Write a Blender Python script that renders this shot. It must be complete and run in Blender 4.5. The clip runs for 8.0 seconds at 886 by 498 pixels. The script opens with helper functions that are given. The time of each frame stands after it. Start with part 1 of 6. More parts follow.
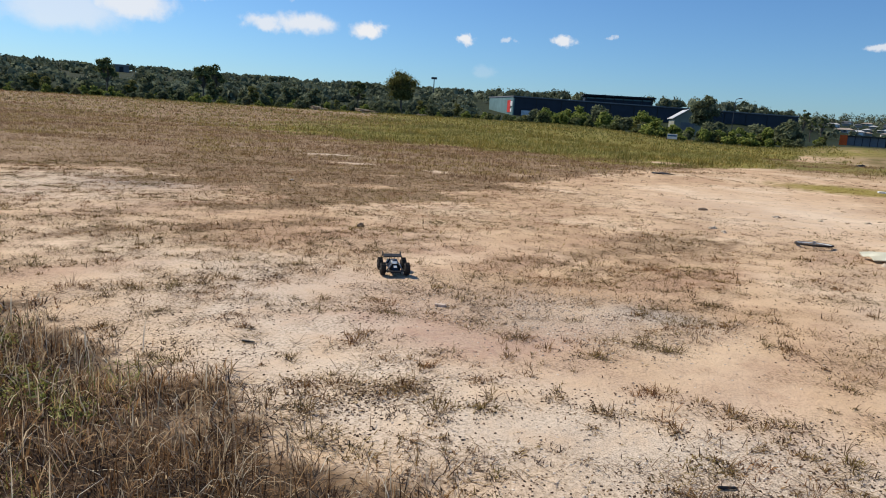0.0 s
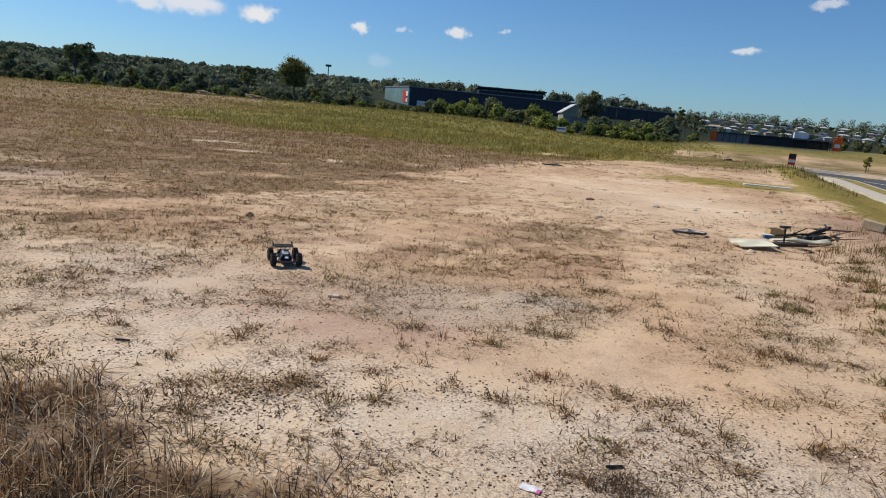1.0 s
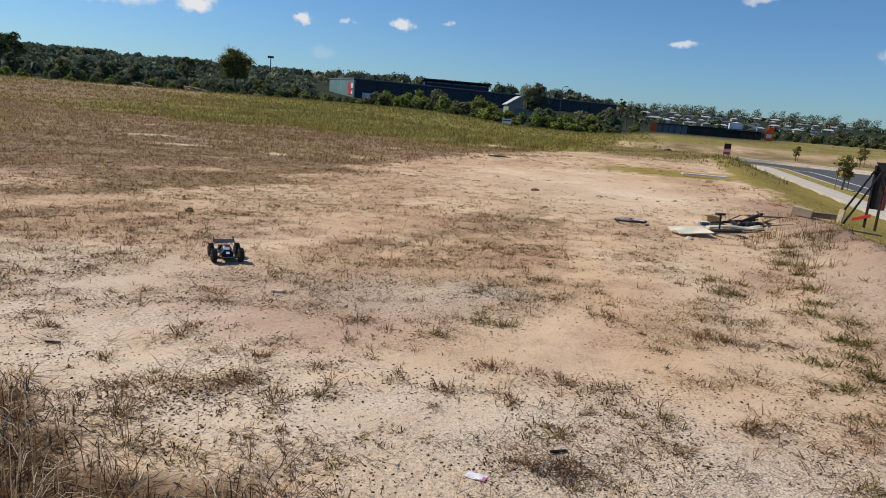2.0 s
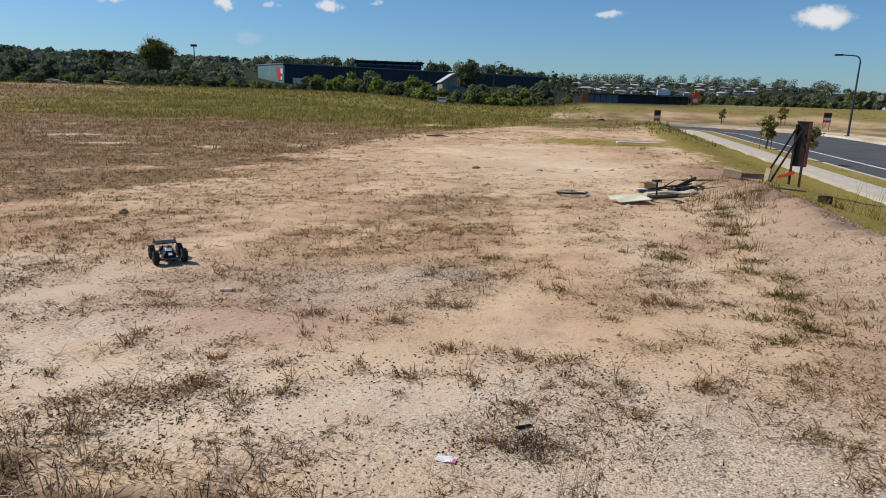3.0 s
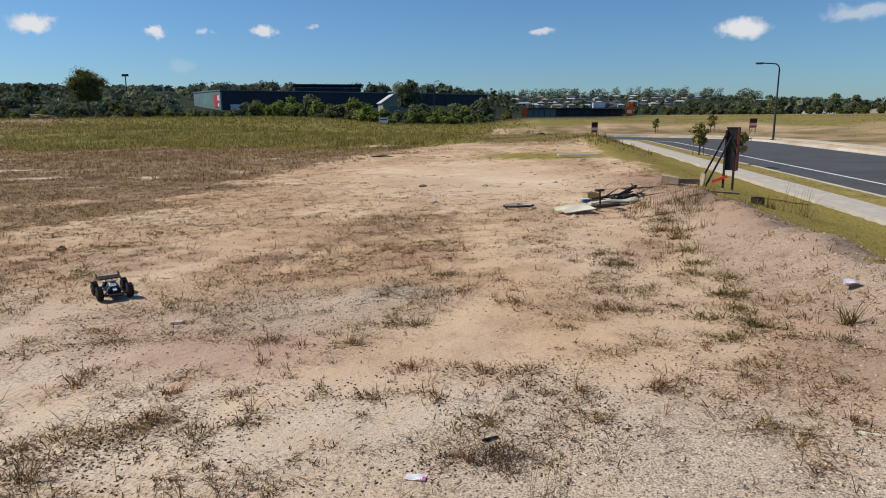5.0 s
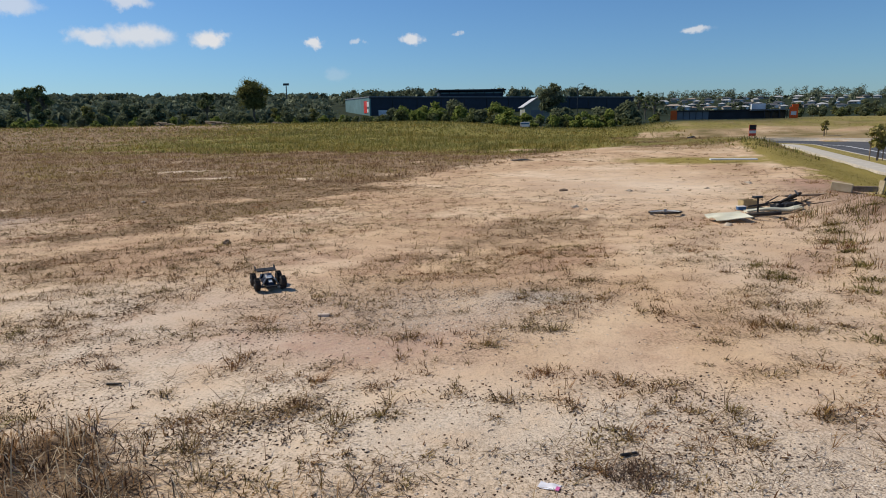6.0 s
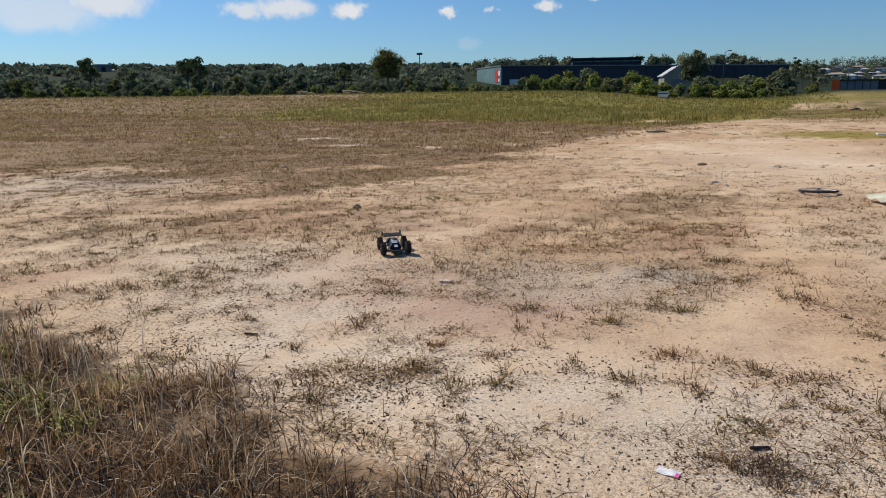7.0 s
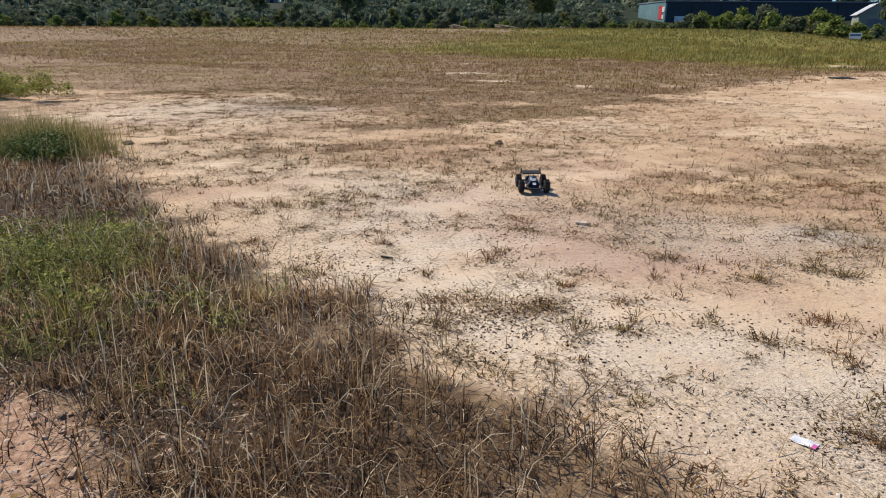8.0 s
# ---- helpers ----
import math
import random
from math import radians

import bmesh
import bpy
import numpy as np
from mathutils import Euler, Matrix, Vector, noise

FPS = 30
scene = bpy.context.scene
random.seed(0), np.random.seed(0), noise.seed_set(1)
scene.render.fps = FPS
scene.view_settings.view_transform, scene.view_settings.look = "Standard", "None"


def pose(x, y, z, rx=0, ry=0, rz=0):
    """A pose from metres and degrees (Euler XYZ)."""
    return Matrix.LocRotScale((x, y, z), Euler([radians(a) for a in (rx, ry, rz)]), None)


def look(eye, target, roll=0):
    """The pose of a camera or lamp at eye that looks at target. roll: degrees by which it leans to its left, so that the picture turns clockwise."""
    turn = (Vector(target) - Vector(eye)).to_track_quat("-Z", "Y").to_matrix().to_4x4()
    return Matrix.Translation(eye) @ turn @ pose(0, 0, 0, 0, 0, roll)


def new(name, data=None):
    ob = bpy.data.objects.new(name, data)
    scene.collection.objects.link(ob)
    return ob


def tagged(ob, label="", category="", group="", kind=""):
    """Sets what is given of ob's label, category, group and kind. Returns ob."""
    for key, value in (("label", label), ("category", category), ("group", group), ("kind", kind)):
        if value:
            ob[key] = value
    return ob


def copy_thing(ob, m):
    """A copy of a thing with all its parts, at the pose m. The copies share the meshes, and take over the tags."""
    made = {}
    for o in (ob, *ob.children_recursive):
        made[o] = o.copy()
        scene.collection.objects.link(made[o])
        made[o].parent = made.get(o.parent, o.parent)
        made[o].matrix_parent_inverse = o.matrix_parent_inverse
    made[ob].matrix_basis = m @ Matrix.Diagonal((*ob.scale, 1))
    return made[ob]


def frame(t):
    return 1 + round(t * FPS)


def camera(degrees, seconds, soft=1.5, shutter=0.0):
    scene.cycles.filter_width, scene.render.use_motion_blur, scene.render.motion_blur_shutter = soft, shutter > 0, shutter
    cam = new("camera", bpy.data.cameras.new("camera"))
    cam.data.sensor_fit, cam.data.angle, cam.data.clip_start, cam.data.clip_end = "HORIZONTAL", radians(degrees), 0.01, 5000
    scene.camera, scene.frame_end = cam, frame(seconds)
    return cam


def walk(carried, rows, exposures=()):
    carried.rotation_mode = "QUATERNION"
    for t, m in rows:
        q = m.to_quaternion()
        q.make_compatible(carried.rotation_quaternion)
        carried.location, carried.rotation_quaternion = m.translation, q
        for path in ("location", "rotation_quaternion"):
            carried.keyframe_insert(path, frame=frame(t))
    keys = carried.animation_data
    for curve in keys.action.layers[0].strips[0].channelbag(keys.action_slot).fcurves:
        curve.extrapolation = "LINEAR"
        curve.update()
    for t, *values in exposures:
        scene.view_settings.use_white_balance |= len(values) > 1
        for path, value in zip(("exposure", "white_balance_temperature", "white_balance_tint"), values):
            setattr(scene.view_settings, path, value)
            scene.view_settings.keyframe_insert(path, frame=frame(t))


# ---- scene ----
cam = camera(68.25, 8.0, soft=1.0)


def aim(x, y, z, yaw, pitch, roll):
    """A pose at x, y, z that looks yaw degrees right of +y and pitch degrees down."""
    a, p = radians(yaw), radians(pitch)
    return look((x, y, z), (x + 10 * math.sin(a) * math.cos(p), y + 10 * math.cos(a) * math.cos(p), z - 10 * math.sin(p)), roll)


walk(cam, [
    (0.0, aim(0.040, -0.097, 1.726, -22.96, 11.39, 3.56)),
    (0.5, aim(0.028, -0.042, 1.717, -17.05, 11.64, 4.30)),
    (1.0, aim(0.034, -0.006, 1.699, -13.73, 11.58, 4.90)),
    (1.5, aim(0.051, 0.008, 1.693, -11.65, 11.68, 5.05)),
    (1.7, aim(0.067, 0.015, 1.684, -10.21, 11.69, 4.88)),
    (2.8, aim(0.039, -0.008, 1.726, -6.85, 12.93, 3.47)),
    (3.0, aim(0.015, 0.003, 1.722, -4.05, 13.28, 1.76)),
    (3.5, aim(-0.008, 0.009, 1.714, 0.25, 14.41, -0.09)),
    (4.0, aim(-0.007, -0.001, 1.709, 3.79, 13.79, -0.12)),
    (4.2, aim(-0.008, 0.004, 1.709, 4.24, 13.18, -0.43)),
    (5.3, aim(-0.032, -0.030, 1.719, -2.73, 11.45, -0.60)),
    (5.5, aim(-0.036, -0.027, 1.715, -5.33, 11.67, -0.77)),
    (6.0, aim(-0.043, 0.011, 1.697, -11.70, 11.08, -0.95)),
    (6.5, aim(-0.048, 0.026, 1.684, -17.71, 11.81, -0.77)),
    (7.0, aim(-0.041, 0.047, 1.678, -22.86, 13.46, -0.82)),
    (7.5, aim(-0.008, 0.058, 1.679, -27.39, 15.62, -0.12)),
    (8.0, aim(-0.022, 0.066, 1.637, -35.39, 18.63, 0.27)),
], [(0.0, 0.06), (0.5, -0.03), (1.0, -0.07), (3.5, -0.12), (6.5, -0.15), (7.3, -0.05), (8.0, 0.15)])

# ---------------------------------------------------------------- light
scene.view_settings.exposure = 0.0
SUN_AZ, SUN_EL = -77.0, 46.0  # degrees right of +y, and up
sun_way = Vector((math.sin(radians(SUN_AZ)) * math.cos(radians(SUN_EL)), math.cos(radians(SUN_AZ)) * math.cos(radians(SUN_EL)), math.sin(radians(SUN_EL))))
sun = new("sun", bpy.data.lights.new("sun", "SUN"))
sun.data.energy, sun.data.angle, sun.data.color = 4.6, radians(0.55), (1.0, 0.93, 0.81)
sun.matrix_world = look(sun_way * 50, (0, 0, 0))


def sky_way(az, el):
    a, e = radians(az), radians(el)
    return (math.sin(a) * math.cos(e), math.cos(a) * math.cos(e), math.sin(e))


# Small fair-weather clouds: azimuth, elevation, half width, half height (degrees), weight
CLOUDS = [
    (24.5, 6.3, 1.7, 0.75, 1.0), (8.9, 6.7, 1.0, 0.32, 0.75), (-13.9, 6.75, 1.0, 0.4, 0.9), (-10.0, 7.05, 0.5, 0.25, 0.5),
    (-18.3, 6.7, 0.45, 0.25, 0.55), (-22.2, 6.4, 0.8, 0.42, 0.95), (-30.4, 6.7, 1.3, 0.65, 1.0), (-35.4, 6.8, 2.3, 0.9, 0.85),
    (-38.6, 6.6, 1.6, 0.7, 0.8), (-48.5, 7.0, 3.0, 1.2, 0.85), (-44.0, 8.5, 2.2, 0.6, 0.6), (-53.0, 6.0, 4.0, 1.5, 0.6),
    (-36.0, 9.2, 1.6, 0.5, 0.7), (-20.4, 3.9, 1.1, 0.6, 0.16), (32.0, 6.9, 2.2, 0.6, 0.5), (14.0, 10.0, 1.2, 0.35, 0.6), (-26.0, 10.5, 1.5, 0.4, 0.5),
]


def build_world():
    world = bpy.data.worlds.new("sky")
    scene.world = world
    world.use_nodes = True
    nt = world.node_tree
    nt.nodes.clear()
    add, link = nt.nodes.new, nt.links.new
    out, back, sky = add("ShaderNodeOutputWorld"), add("ShaderNodeBackground"), add("ShaderNodeTexSky")
    sky.sky_type, sky.sun_disc = "NISHITA", False
    sky.sun_elevation, sky.sun_rotation = radians(SUN_EL), radians(SUN_AZ)
    sky.air_density, sky.dust_density, sky.ozone_density, sky.altitude = 1.0, 0.3, 3.5, 0.0
    back.inputs["Strength"].default_value = 0.082
    coord = add("ShaderNodeTexCoord")
    puff = add("ShaderNodeTexNoise")
    puff.inputs["Scale"].default_value, puff.inputs["Detail"].default_value, puff.inputs["Roughness"].default_value = 38.0, 7.0, 0.62
    link(coord.outputs["Generated"], puff.inputs["Vector"])
    centred = add("ShaderNodeVectorMath")
    centred.operation = "SUBTRACT"
    centred.inputs[1].default_value = (0.5, 0.5, 0.5)
    link(puff.outputs["Color"], centred.inputs[0])
    shift = add("ShaderNodeVectorMath")
    shift.operation = "MULTIPLY_ADD"
    shift.inputs[1].default_value = (0.05, 0.05, 0.03)
    link(centred.outputs[0], shift.inputs[0])
    link(coord.outputs["Generated"], shift.inputs[2])
    total = None
    for az, el, w, h, weight in CLOUDS:
        off = add("ShaderNodeVectorMath")
        off.operation = "SUBTRACT"
        off.inputs[1].default_value = sky_way(az, el)
        link(shift.outputs[0], off.inputs[0])
        fit_in = add("ShaderNodeVectorMath")
        fit_in.operation = "MULTIPLY"
        fit_in.inputs[1].default_value = (1 / radians(w * 1.25), 1 / radians(w * 1.25), 1 / radians(h * 1.25))
        link(off.outputs[0], fit_in.inputs[0])
        far = add("ShaderNodeVectorMath")
        far.operation = "LENGTH"
        link(fit_in.outputs[0], far.inputs[0])
        mask = add("ShaderNodeMapRange")
        mask.interpolation_type = "SMOOTHSTEP"
        mask.inputs["From Min"].default_value, mask.inputs["From Max"].default_value = 1.05, 0.4
        mask.inputs["To Min"].default_value, mask.inputs["To Max"].default_value = 0.0, weight
        link(far.outputs["Value"], mask.inputs["Value"])
        if total is None:
            total = mask.outputs[0]
        else:
            top = add("ShaderNodeMath")
            top.operation = "MAXIMUM"
            link(total, top.inputs[0])
            link(mask.outputs[0], top.inputs[1])
            total = top.outputs[0]
    tint = add("ShaderNodeMix")
    tint.data_type, tint.blend_type = "RGBA", "MULTIPLY"
    tint.inputs["Factor"].default_value = 1.0
    tint.inputs["B"].default_value = (0.68, 0.98, 1.29, 1)
    link(sky.outputs[0], tint.inputs["A"])
    mix = add("ShaderNodeMix")
    mix.data_type = "RGBA"
    link(total, mix.inputs["Factor"])
    link(tint.outputs["Result"], mix.inputs["A"])
    mix.inputs["B"].default_value = (10.0, 10.1, 10.4, 1)
    link(mix.outputs["Result"], back.inputs["Color"])
    link(back.outputs[0], out.inputs[0])


build_world()


# ---------------------------------------------------------------- materials
def mat(name, colours, scale=6.0, rough=0.9, bump=0.0, bump_scale=None, metal=0.0, island=False, each=False, spec=0.3, mottle=0.25, trans=0.0, drift=None):
    """A surface whose colour wanders through the given colours at two scales; island: one shade a blade, leaf or chip; each: one shade an object."""
    m = bpy.data.materials.new(name)
    m.use_nodes = True
    nt = m.node_tree
    add, link = nt.nodes.new, nt.links.new
    bsdf = nt.nodes["Principled BSDF"]
    bsdf.inputs["Roughness"].default_value, bsdf.inputs["Metallic"].default_value = rough, metal
    bsdf.inputs["Specular IOR Level"].default_value = spec
    coord = add("ShaderNodeTexCoord")
    ramp = add("ShaderNodeValToRGB")
    while len(ramp.color_ramp.elements) < len(colours):
        ramp.color_ramp.elements.new(0.5)
    low, high = (0.0, 1.0) if island or each else (0.3, 0.7)
    for n, c in enumerate(colours):
        e = ramp.color_ramp.elements[n]
        e.position = low + (high - low) * n / max(1, len(colours) - 1)
        e.color = (*c, 1)
    if island:
        src = add("ShaderNodeNewGeometry").outputs["Random Per Island"]
    elif each:
        src = add("ShaderNodeObjectInfo").outputs["Random"]
    else:
        noise_1 = add("ShaderNodeTexNoise")
        noise_1.inputs["Scale"].default_value, noise_1.inputs["Detail"].default_value = scale, 6.0
        link(coord.outputs["Object"], noise_1.inputs["Vector"])
        src = noise_1.outputs["Fac"]
    link(src, ramp.inputs["Fac"])
    col = ramp.outputs["Color"]
    if mottle:
        noise_2 = add("ShaderNodeTexNoise")
        noise_2.inputs["Scale"].default_value, noise_2.inputs["Detail"].default_value = scale * 0.13 if not island else scale * 0.1, 4.0
        link(coord.outputs["Object"], noise_2.inputs["Vector"])
        rng = add("ShaderNodeMapRange")
        rng.inputs["From Min"].default_value, rng.inputs["From Max"].default_value = 0.3, 0.7
        rng.inputs["To Min"].default_value, rng.inputs["To Max"].default_value = 1 - mottle, 1 + mottle * 0.4
        link(noise_2.outputs["Fac"], rng.inputs["Value"])
        mul = add("ShaderNodeMix")
        mul.data_type, mul.blend_type = "RGBA", "MULTIPLY"
        mul.inputs["Factor"].default_value = 1.0
        link(col, mul.inputs["A"])
        link(rng.outputs[0], mul.inputs["B"])
        col = mul.outputs["Result"]
    if drift:
        noise_4 = add("ShaderNodeTexNoise")
        noise_4.inputs["Scale"].default_value, noise_4.inputs["Detail"].default_value = drift[0], 3.0
        link(coord.outputs["Object"], noise_4.inputs["Vector"])
        far = add("ShaderNodeMapRange")
        far.inputs["From Min"].default_value, far.inputs["From Max"].default_value = 0.42, 0.62
        link(noise_4.outputs["Fac"], far.inputs["Value"])
        shift = add("ShaderNodeMix")
        shift.data_type, shift.blend_type = "RGBA", "MULTIPLY"
        link(far.outputs[0], shift.inputs["Factor"])
        link(col, shift.inputs["A"])
        shift.inputs["B"].default_value = (*drift[1], 1)
        col = shift.outputs["Result"]
    link(col, bsdf.inputs["Base Color"])
    if bump:
        noise_3 = add("ShaderNodeTexNoise")
        noise_3.inputs["Scale"].default_value, noise_3.inputs["Detail"].default_value = bump_scale or scale * 4, 8.0
        link(coord.outputs["Object"], noise_3.inputs["Vector"])
        b = add("ShaderNodeBump")
        b.inputs["Strength"].default_value, b.inputs["Distance"].default_value = bump, 0.02
        link(noise_3.outputs["Fac"], b.inputs["Height"])
        link(b.outputs[0], bsdf.inputs["Normal"])
    if trans:
        leaf = add("ShaderNodeBsdfTranslucent")
        link(col, leaf.inputs["Color"])
        both = add("ShaderNodeMixShader")
        both.inputs["Fac"].default_value = trans
        link(bsdf.outputs[0], both.inputs[1])
        link(leaf.outputs[0], both.inputs[2])
        link(both.outputs[0], nt.nodes["Material Output"].inputs["Surface"])
    return m


def ground_material():
    m = bpy.data.materials.new("vacant_lot_soil")
    m.use_nodes = True
    nt = m.node_tree
    add, link = nt.nodes.new, nt.links.new
    bsdf = nt.nodes["Principled BSDF"]
    bsdf.inputs["Roughness"].default_value, bsdf.inputs["Specular IOR Level"].default_value = 0.95, 0.12
    coord = add("ShaderNodeTexCoord").outputs["Object"]

    def noisy(scale, detail=6.0, rough=0.55):
        n = add("ShaderNodeTexNoise")
        n.inputs["Scale"].default_value, n.inputs["Detail"].default_value, n.inputs["Roughness"].default_value = scale, detail, rough
        link(coord, n.inputs["Vector"])
        return n.outputs["Fac"]

    def ramped(fac, stops):
        r = add("ShaderNodeValToRGB")
        while len(r.color_ramp.elements) < len(stops):
            r.color_ramp.elements.new(0.5)
        for e, (p, c) in zip(r.color_ramp.elements, stops):
            e.position, e.color = p, (*c, 1)
        link(fac, r.inputs["Fac"])
        return r.outputs["Color"]

    def ranged(fac, a, b, lo=0.0, hi=1.0):
        r = add("ShaderNodeMapRange")
        r.inputs["From Min"].default_value, r.inputs["From Max"].default_value = a, b
        r.inputs["To Min"].default_value, r.inputs["To Max"].default_value = lo, hi
        link(fac, r.inputs["Value"])
        return r.outputs[0]

    def mixed(fac, a, b, blend="MIX"):
        x = add("ShaderNodeMix")
        x.data_type, x.blend_type = "RGBA", blend
        if isinstance(fac, float):
            x.inputs["Factor"].default_value = fac
        else:
            link(fac, x.inputs["Factor"])
        link(a, x.inputs["A"])
        if isinstance(b, tuple):
            x.inputs["B"].default_value = (*b, 1)
        else:
            link(b, x.inputs["B"])
        return x.outputs["Result"]

    def both(op, a, b):
        x = add("ShaderNodeMath")
        x.operation, x.use_clamp = op, True
        for n, v in enumerate((a, b)):
            if isinstance(v, float):
                x.inputs[n].default_value = v
            else:
                link(v, x.inputs[n])
        return x.outputs[0]

    def zone(name):
        a = add("ShaderNodeAttribute")
        a.attribute_name = name
        return a.outputs["Fac"]

    mid, fine, grit, broad = noisy(2.2, 8, 0.62), noisy(17, 8, 0.65), noisy(95, 4, 0.6), noisy(0.33, 5)
    sand = ramped(broad, [(0.37, (0.54, 0.353, 0.21)), (0.5, (0.65, 0.45, 0.273)), (0.63, (0.74, 0.552, 0.367))])
    sand = mixed(ranged(mid, 0.45, 0.66, 0.0, 0.55), sand, (0.52, 0.325, 0.21))
    sand = mixed(both("MULTIPLY", zone("pink"), ranged(fine, 0.3, 0.6, 0.45, 1.0)), sand, (0.43, 0.245, 0.168))
    sand = mixed(both("MULTIPLY", zone("pale"), ranged(mid, 0.35, 0.6, 0.4, 1.0)), sand, (0.82, 0.70, 0.55))
    # Browner berm soil, its colour also darkened to tone down the sunlit slope.
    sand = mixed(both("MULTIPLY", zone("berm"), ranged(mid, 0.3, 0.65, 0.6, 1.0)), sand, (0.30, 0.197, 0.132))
    # dry litter in scattered scraps
    strands = noisy(46, 6, 0.7)
    scraps = both("MULTIPLY", ranged(strands, 0.47, 0.6), ranged(both("ADD", zone("scraps"), ranged(mid, 0.3, 0.7, -0.4, 0.4)), 0.05, 0.5))
    sand = mixed(both("MULTIPLY", scraps, 0.6), sand, (0.20, 0.125, 0.05))
    sand = mixed(both("MULTIPLY", ranged(strands, 0.6, 0.7), 0.35), sand, (0.18, 0.115, 0.075))
    stone = ramped(grit, [(0.39, (0.20, 0.15, 0.115)), (0.48, (0.53, 0.415, 0.30)), (0.62, (0.74, 0.61, 0.465))])
    col = mixed(both("MULTIPLY", zone("gravel"), ranged(mid, 0.3, 0.5, 0.45, 0.95)), sand, stone)
    slate = ramped(grit, [(0.38, (0.12, 0.10, 0.09)), (0.6, (0.34, 0.30, 0.27))])
    col = mixed(both("MULTIPLY", zone("slate"), ranged(fine, 0.35, 0.6)), col, slate)
    thatch = ramped(fine, [(0.36, (0.12, 0.074, 0.042)), (0.5, (0.26, 0.168, 0.093)), (0.64, (0.45, 0.32, 0.19))])
    cover = both("MULTIPLY", ranged(both("ADD", zone("brown"), ranged(mid, 0.3, 0.7, -0.32, 0.32)), 0.28, 0.72), 0.92)
    col = mixed(cover, col, thatch)
    turf = ramped(fine, [(0.34, (0.15, 0.12, 0.025)), (0.5, (0.29, 0.225, 0.05)), (0.66, (0.46, 0.34, 0.12))])
    col = mixed(ranged(both("ADD", zone("lawn"), ranged(mid, 0.3, 0.7, -0.25, 0.25)), 0.3, 0.7), col, turf)
    meadow = ramped(mid, [(0.35, (0.13, 0.125, 0.025)), (0.5, (0.24, 0.205, 0.045)), (0.66, (0.35, 0.265, 0.085))])
    col = mixed(ranged(both("ADD", zone("green"), ranged(broad, 0.3, 0.7, -0.2, 0.2)), 0.35, 0.65), col, meadow)
    tan = ramped(broad, [(0.38, (0.13, 0.115, 0.035)), (0.5, (0.215, 0.152, 0.064)), (0.62, (0.34, 0.245, 0.135))])
    tan = mixed(ranged(mid, 0.35, 0.65, 0.0, 0.5), tan, (0.20, 0.15, 0.06))
    col = mixed(zone("field"), col, tan)
    # Soil under the grass bank: the shade of the stalks painted near-black.
    shaded_soil = ramped(fine, [(0.36, (0.018, 0.011, 0.007)), (0.52, (0.06, 0.036, 0.02)), (0.7, (0.26, 0.17, 0.105))])
    col = mixed(ranged(both("ADD", both("MULTIPLY", zone("bank_shade"), 0.9), ranged(fine, 0.3, 0.7, -0.45, 0.25)), 0.2, 0.8), col, shaded_soil)
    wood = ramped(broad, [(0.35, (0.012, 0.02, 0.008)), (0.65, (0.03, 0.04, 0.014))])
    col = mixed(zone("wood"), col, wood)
    speck = mixed(ranged(grit, 0.30, 0.42, 0.55, 0.0), col, (0.10, 0.07, 0.05))
    link(speck, bsdf.inputs["Base Color"])
    b1, b2 = add("ShaderNodeBump"), add("ShaderNodeBump")
    b1.inputs["Strength"].default_value, b1.inputs["Distance"].default_value = 0.5, 0.035
    b2.inputs["Strength"].default_value, b2.inputs["Distance"].default_value = 0.45, 0.01
    link(fine, b1.inputs["Height"])
    link(grit, b2.inputs["Height"])
    link(b1.outputs[0], b2.inputs["Normal"])
    link(b2.outputs[0], bsdf.inputs["Normal"])
    return m


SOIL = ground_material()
ASPHALT = mat("asphalt", [(0.075, 0.074, 0.075), (0.105, 0.103, 0.103)], 5, 0.85, 0.4, 220)
CONCRETE = mat("pale_concrete", [(0.52, 0.46, 0.37), (0.63, 0.57, 0.47)], 3, 0.85, 0.2, 60)
PAINT_WHITE = mat("road_paint", [(0.68, 0.68, 0.66), (0.8, 0.8, 0.78)], 9, 0.7)
SOILBIT = mat("soil_bits", [(0.14, 0.085, 0.055), (0.30, 0.19, 0.12), (0.46, 0.32, 0.22), (0.62, 0.5, 0.38)], 8, 0.95, island=True, mottle=0)
VERGE = mat("verge_grass", [(0.15, 0.125, 0.02), (0.27, 0.215, 0.038), (0.40, 0.30, 0.075), (0.50, 0.37, 0.13)], 2, 0.85, island=True, mottle=0.4, trans=0.25)
TURF = mat("verge_turf", [(0.15, 0.12, 0.025), (0.28, 0.22, 0.05), (0.42, 0.31, 0.10)], 9, 0.95, 0.6, 40)
STRAW = mat("dry_straw", [(0.03, 0.015, 0.007), (0.13, 0.063, 0.026), (0.35, 0.19, 0.08), (0.58, 0.37, 0.18), (0.90, 0.75, 0.52)], 8, 0.8, island=True, mottle=0.35, trans=0.35)
RUNNER = mat("lot_weed", [(0.055, 0.03, 0.012), (0.135, 0.075, 0.026), (0.23, 0.145, 0.044), (0.24, 0.185, 0.05), (0.42, 0.295, 0.11)], 8, 0.85, island=True, mottle=0.35, trans=0.18, drift=(1.6, (1.05, 0.72, 0.75)))
STEM = mat("dry_stem", [(0.05, 0.025, 0.014), (0.12, 0.063, 0.031), (0.21, 0.12, 0.055), (0.20, 0.145, 0.05), (0.38, 0.26, 0.135)], 8, 0.85, island=True, mottle=0.3, trans=0.1)
TUSSOCK = mat("tussock_grass", [(0.14, 0.13, 0.035), (0.29, 0.25, 0.075), (0.46, 0.37, 0.15), (0.64, 0.51, 0.27)], 6, 0.85, island=True, mottle=0.3, trans=0.35)
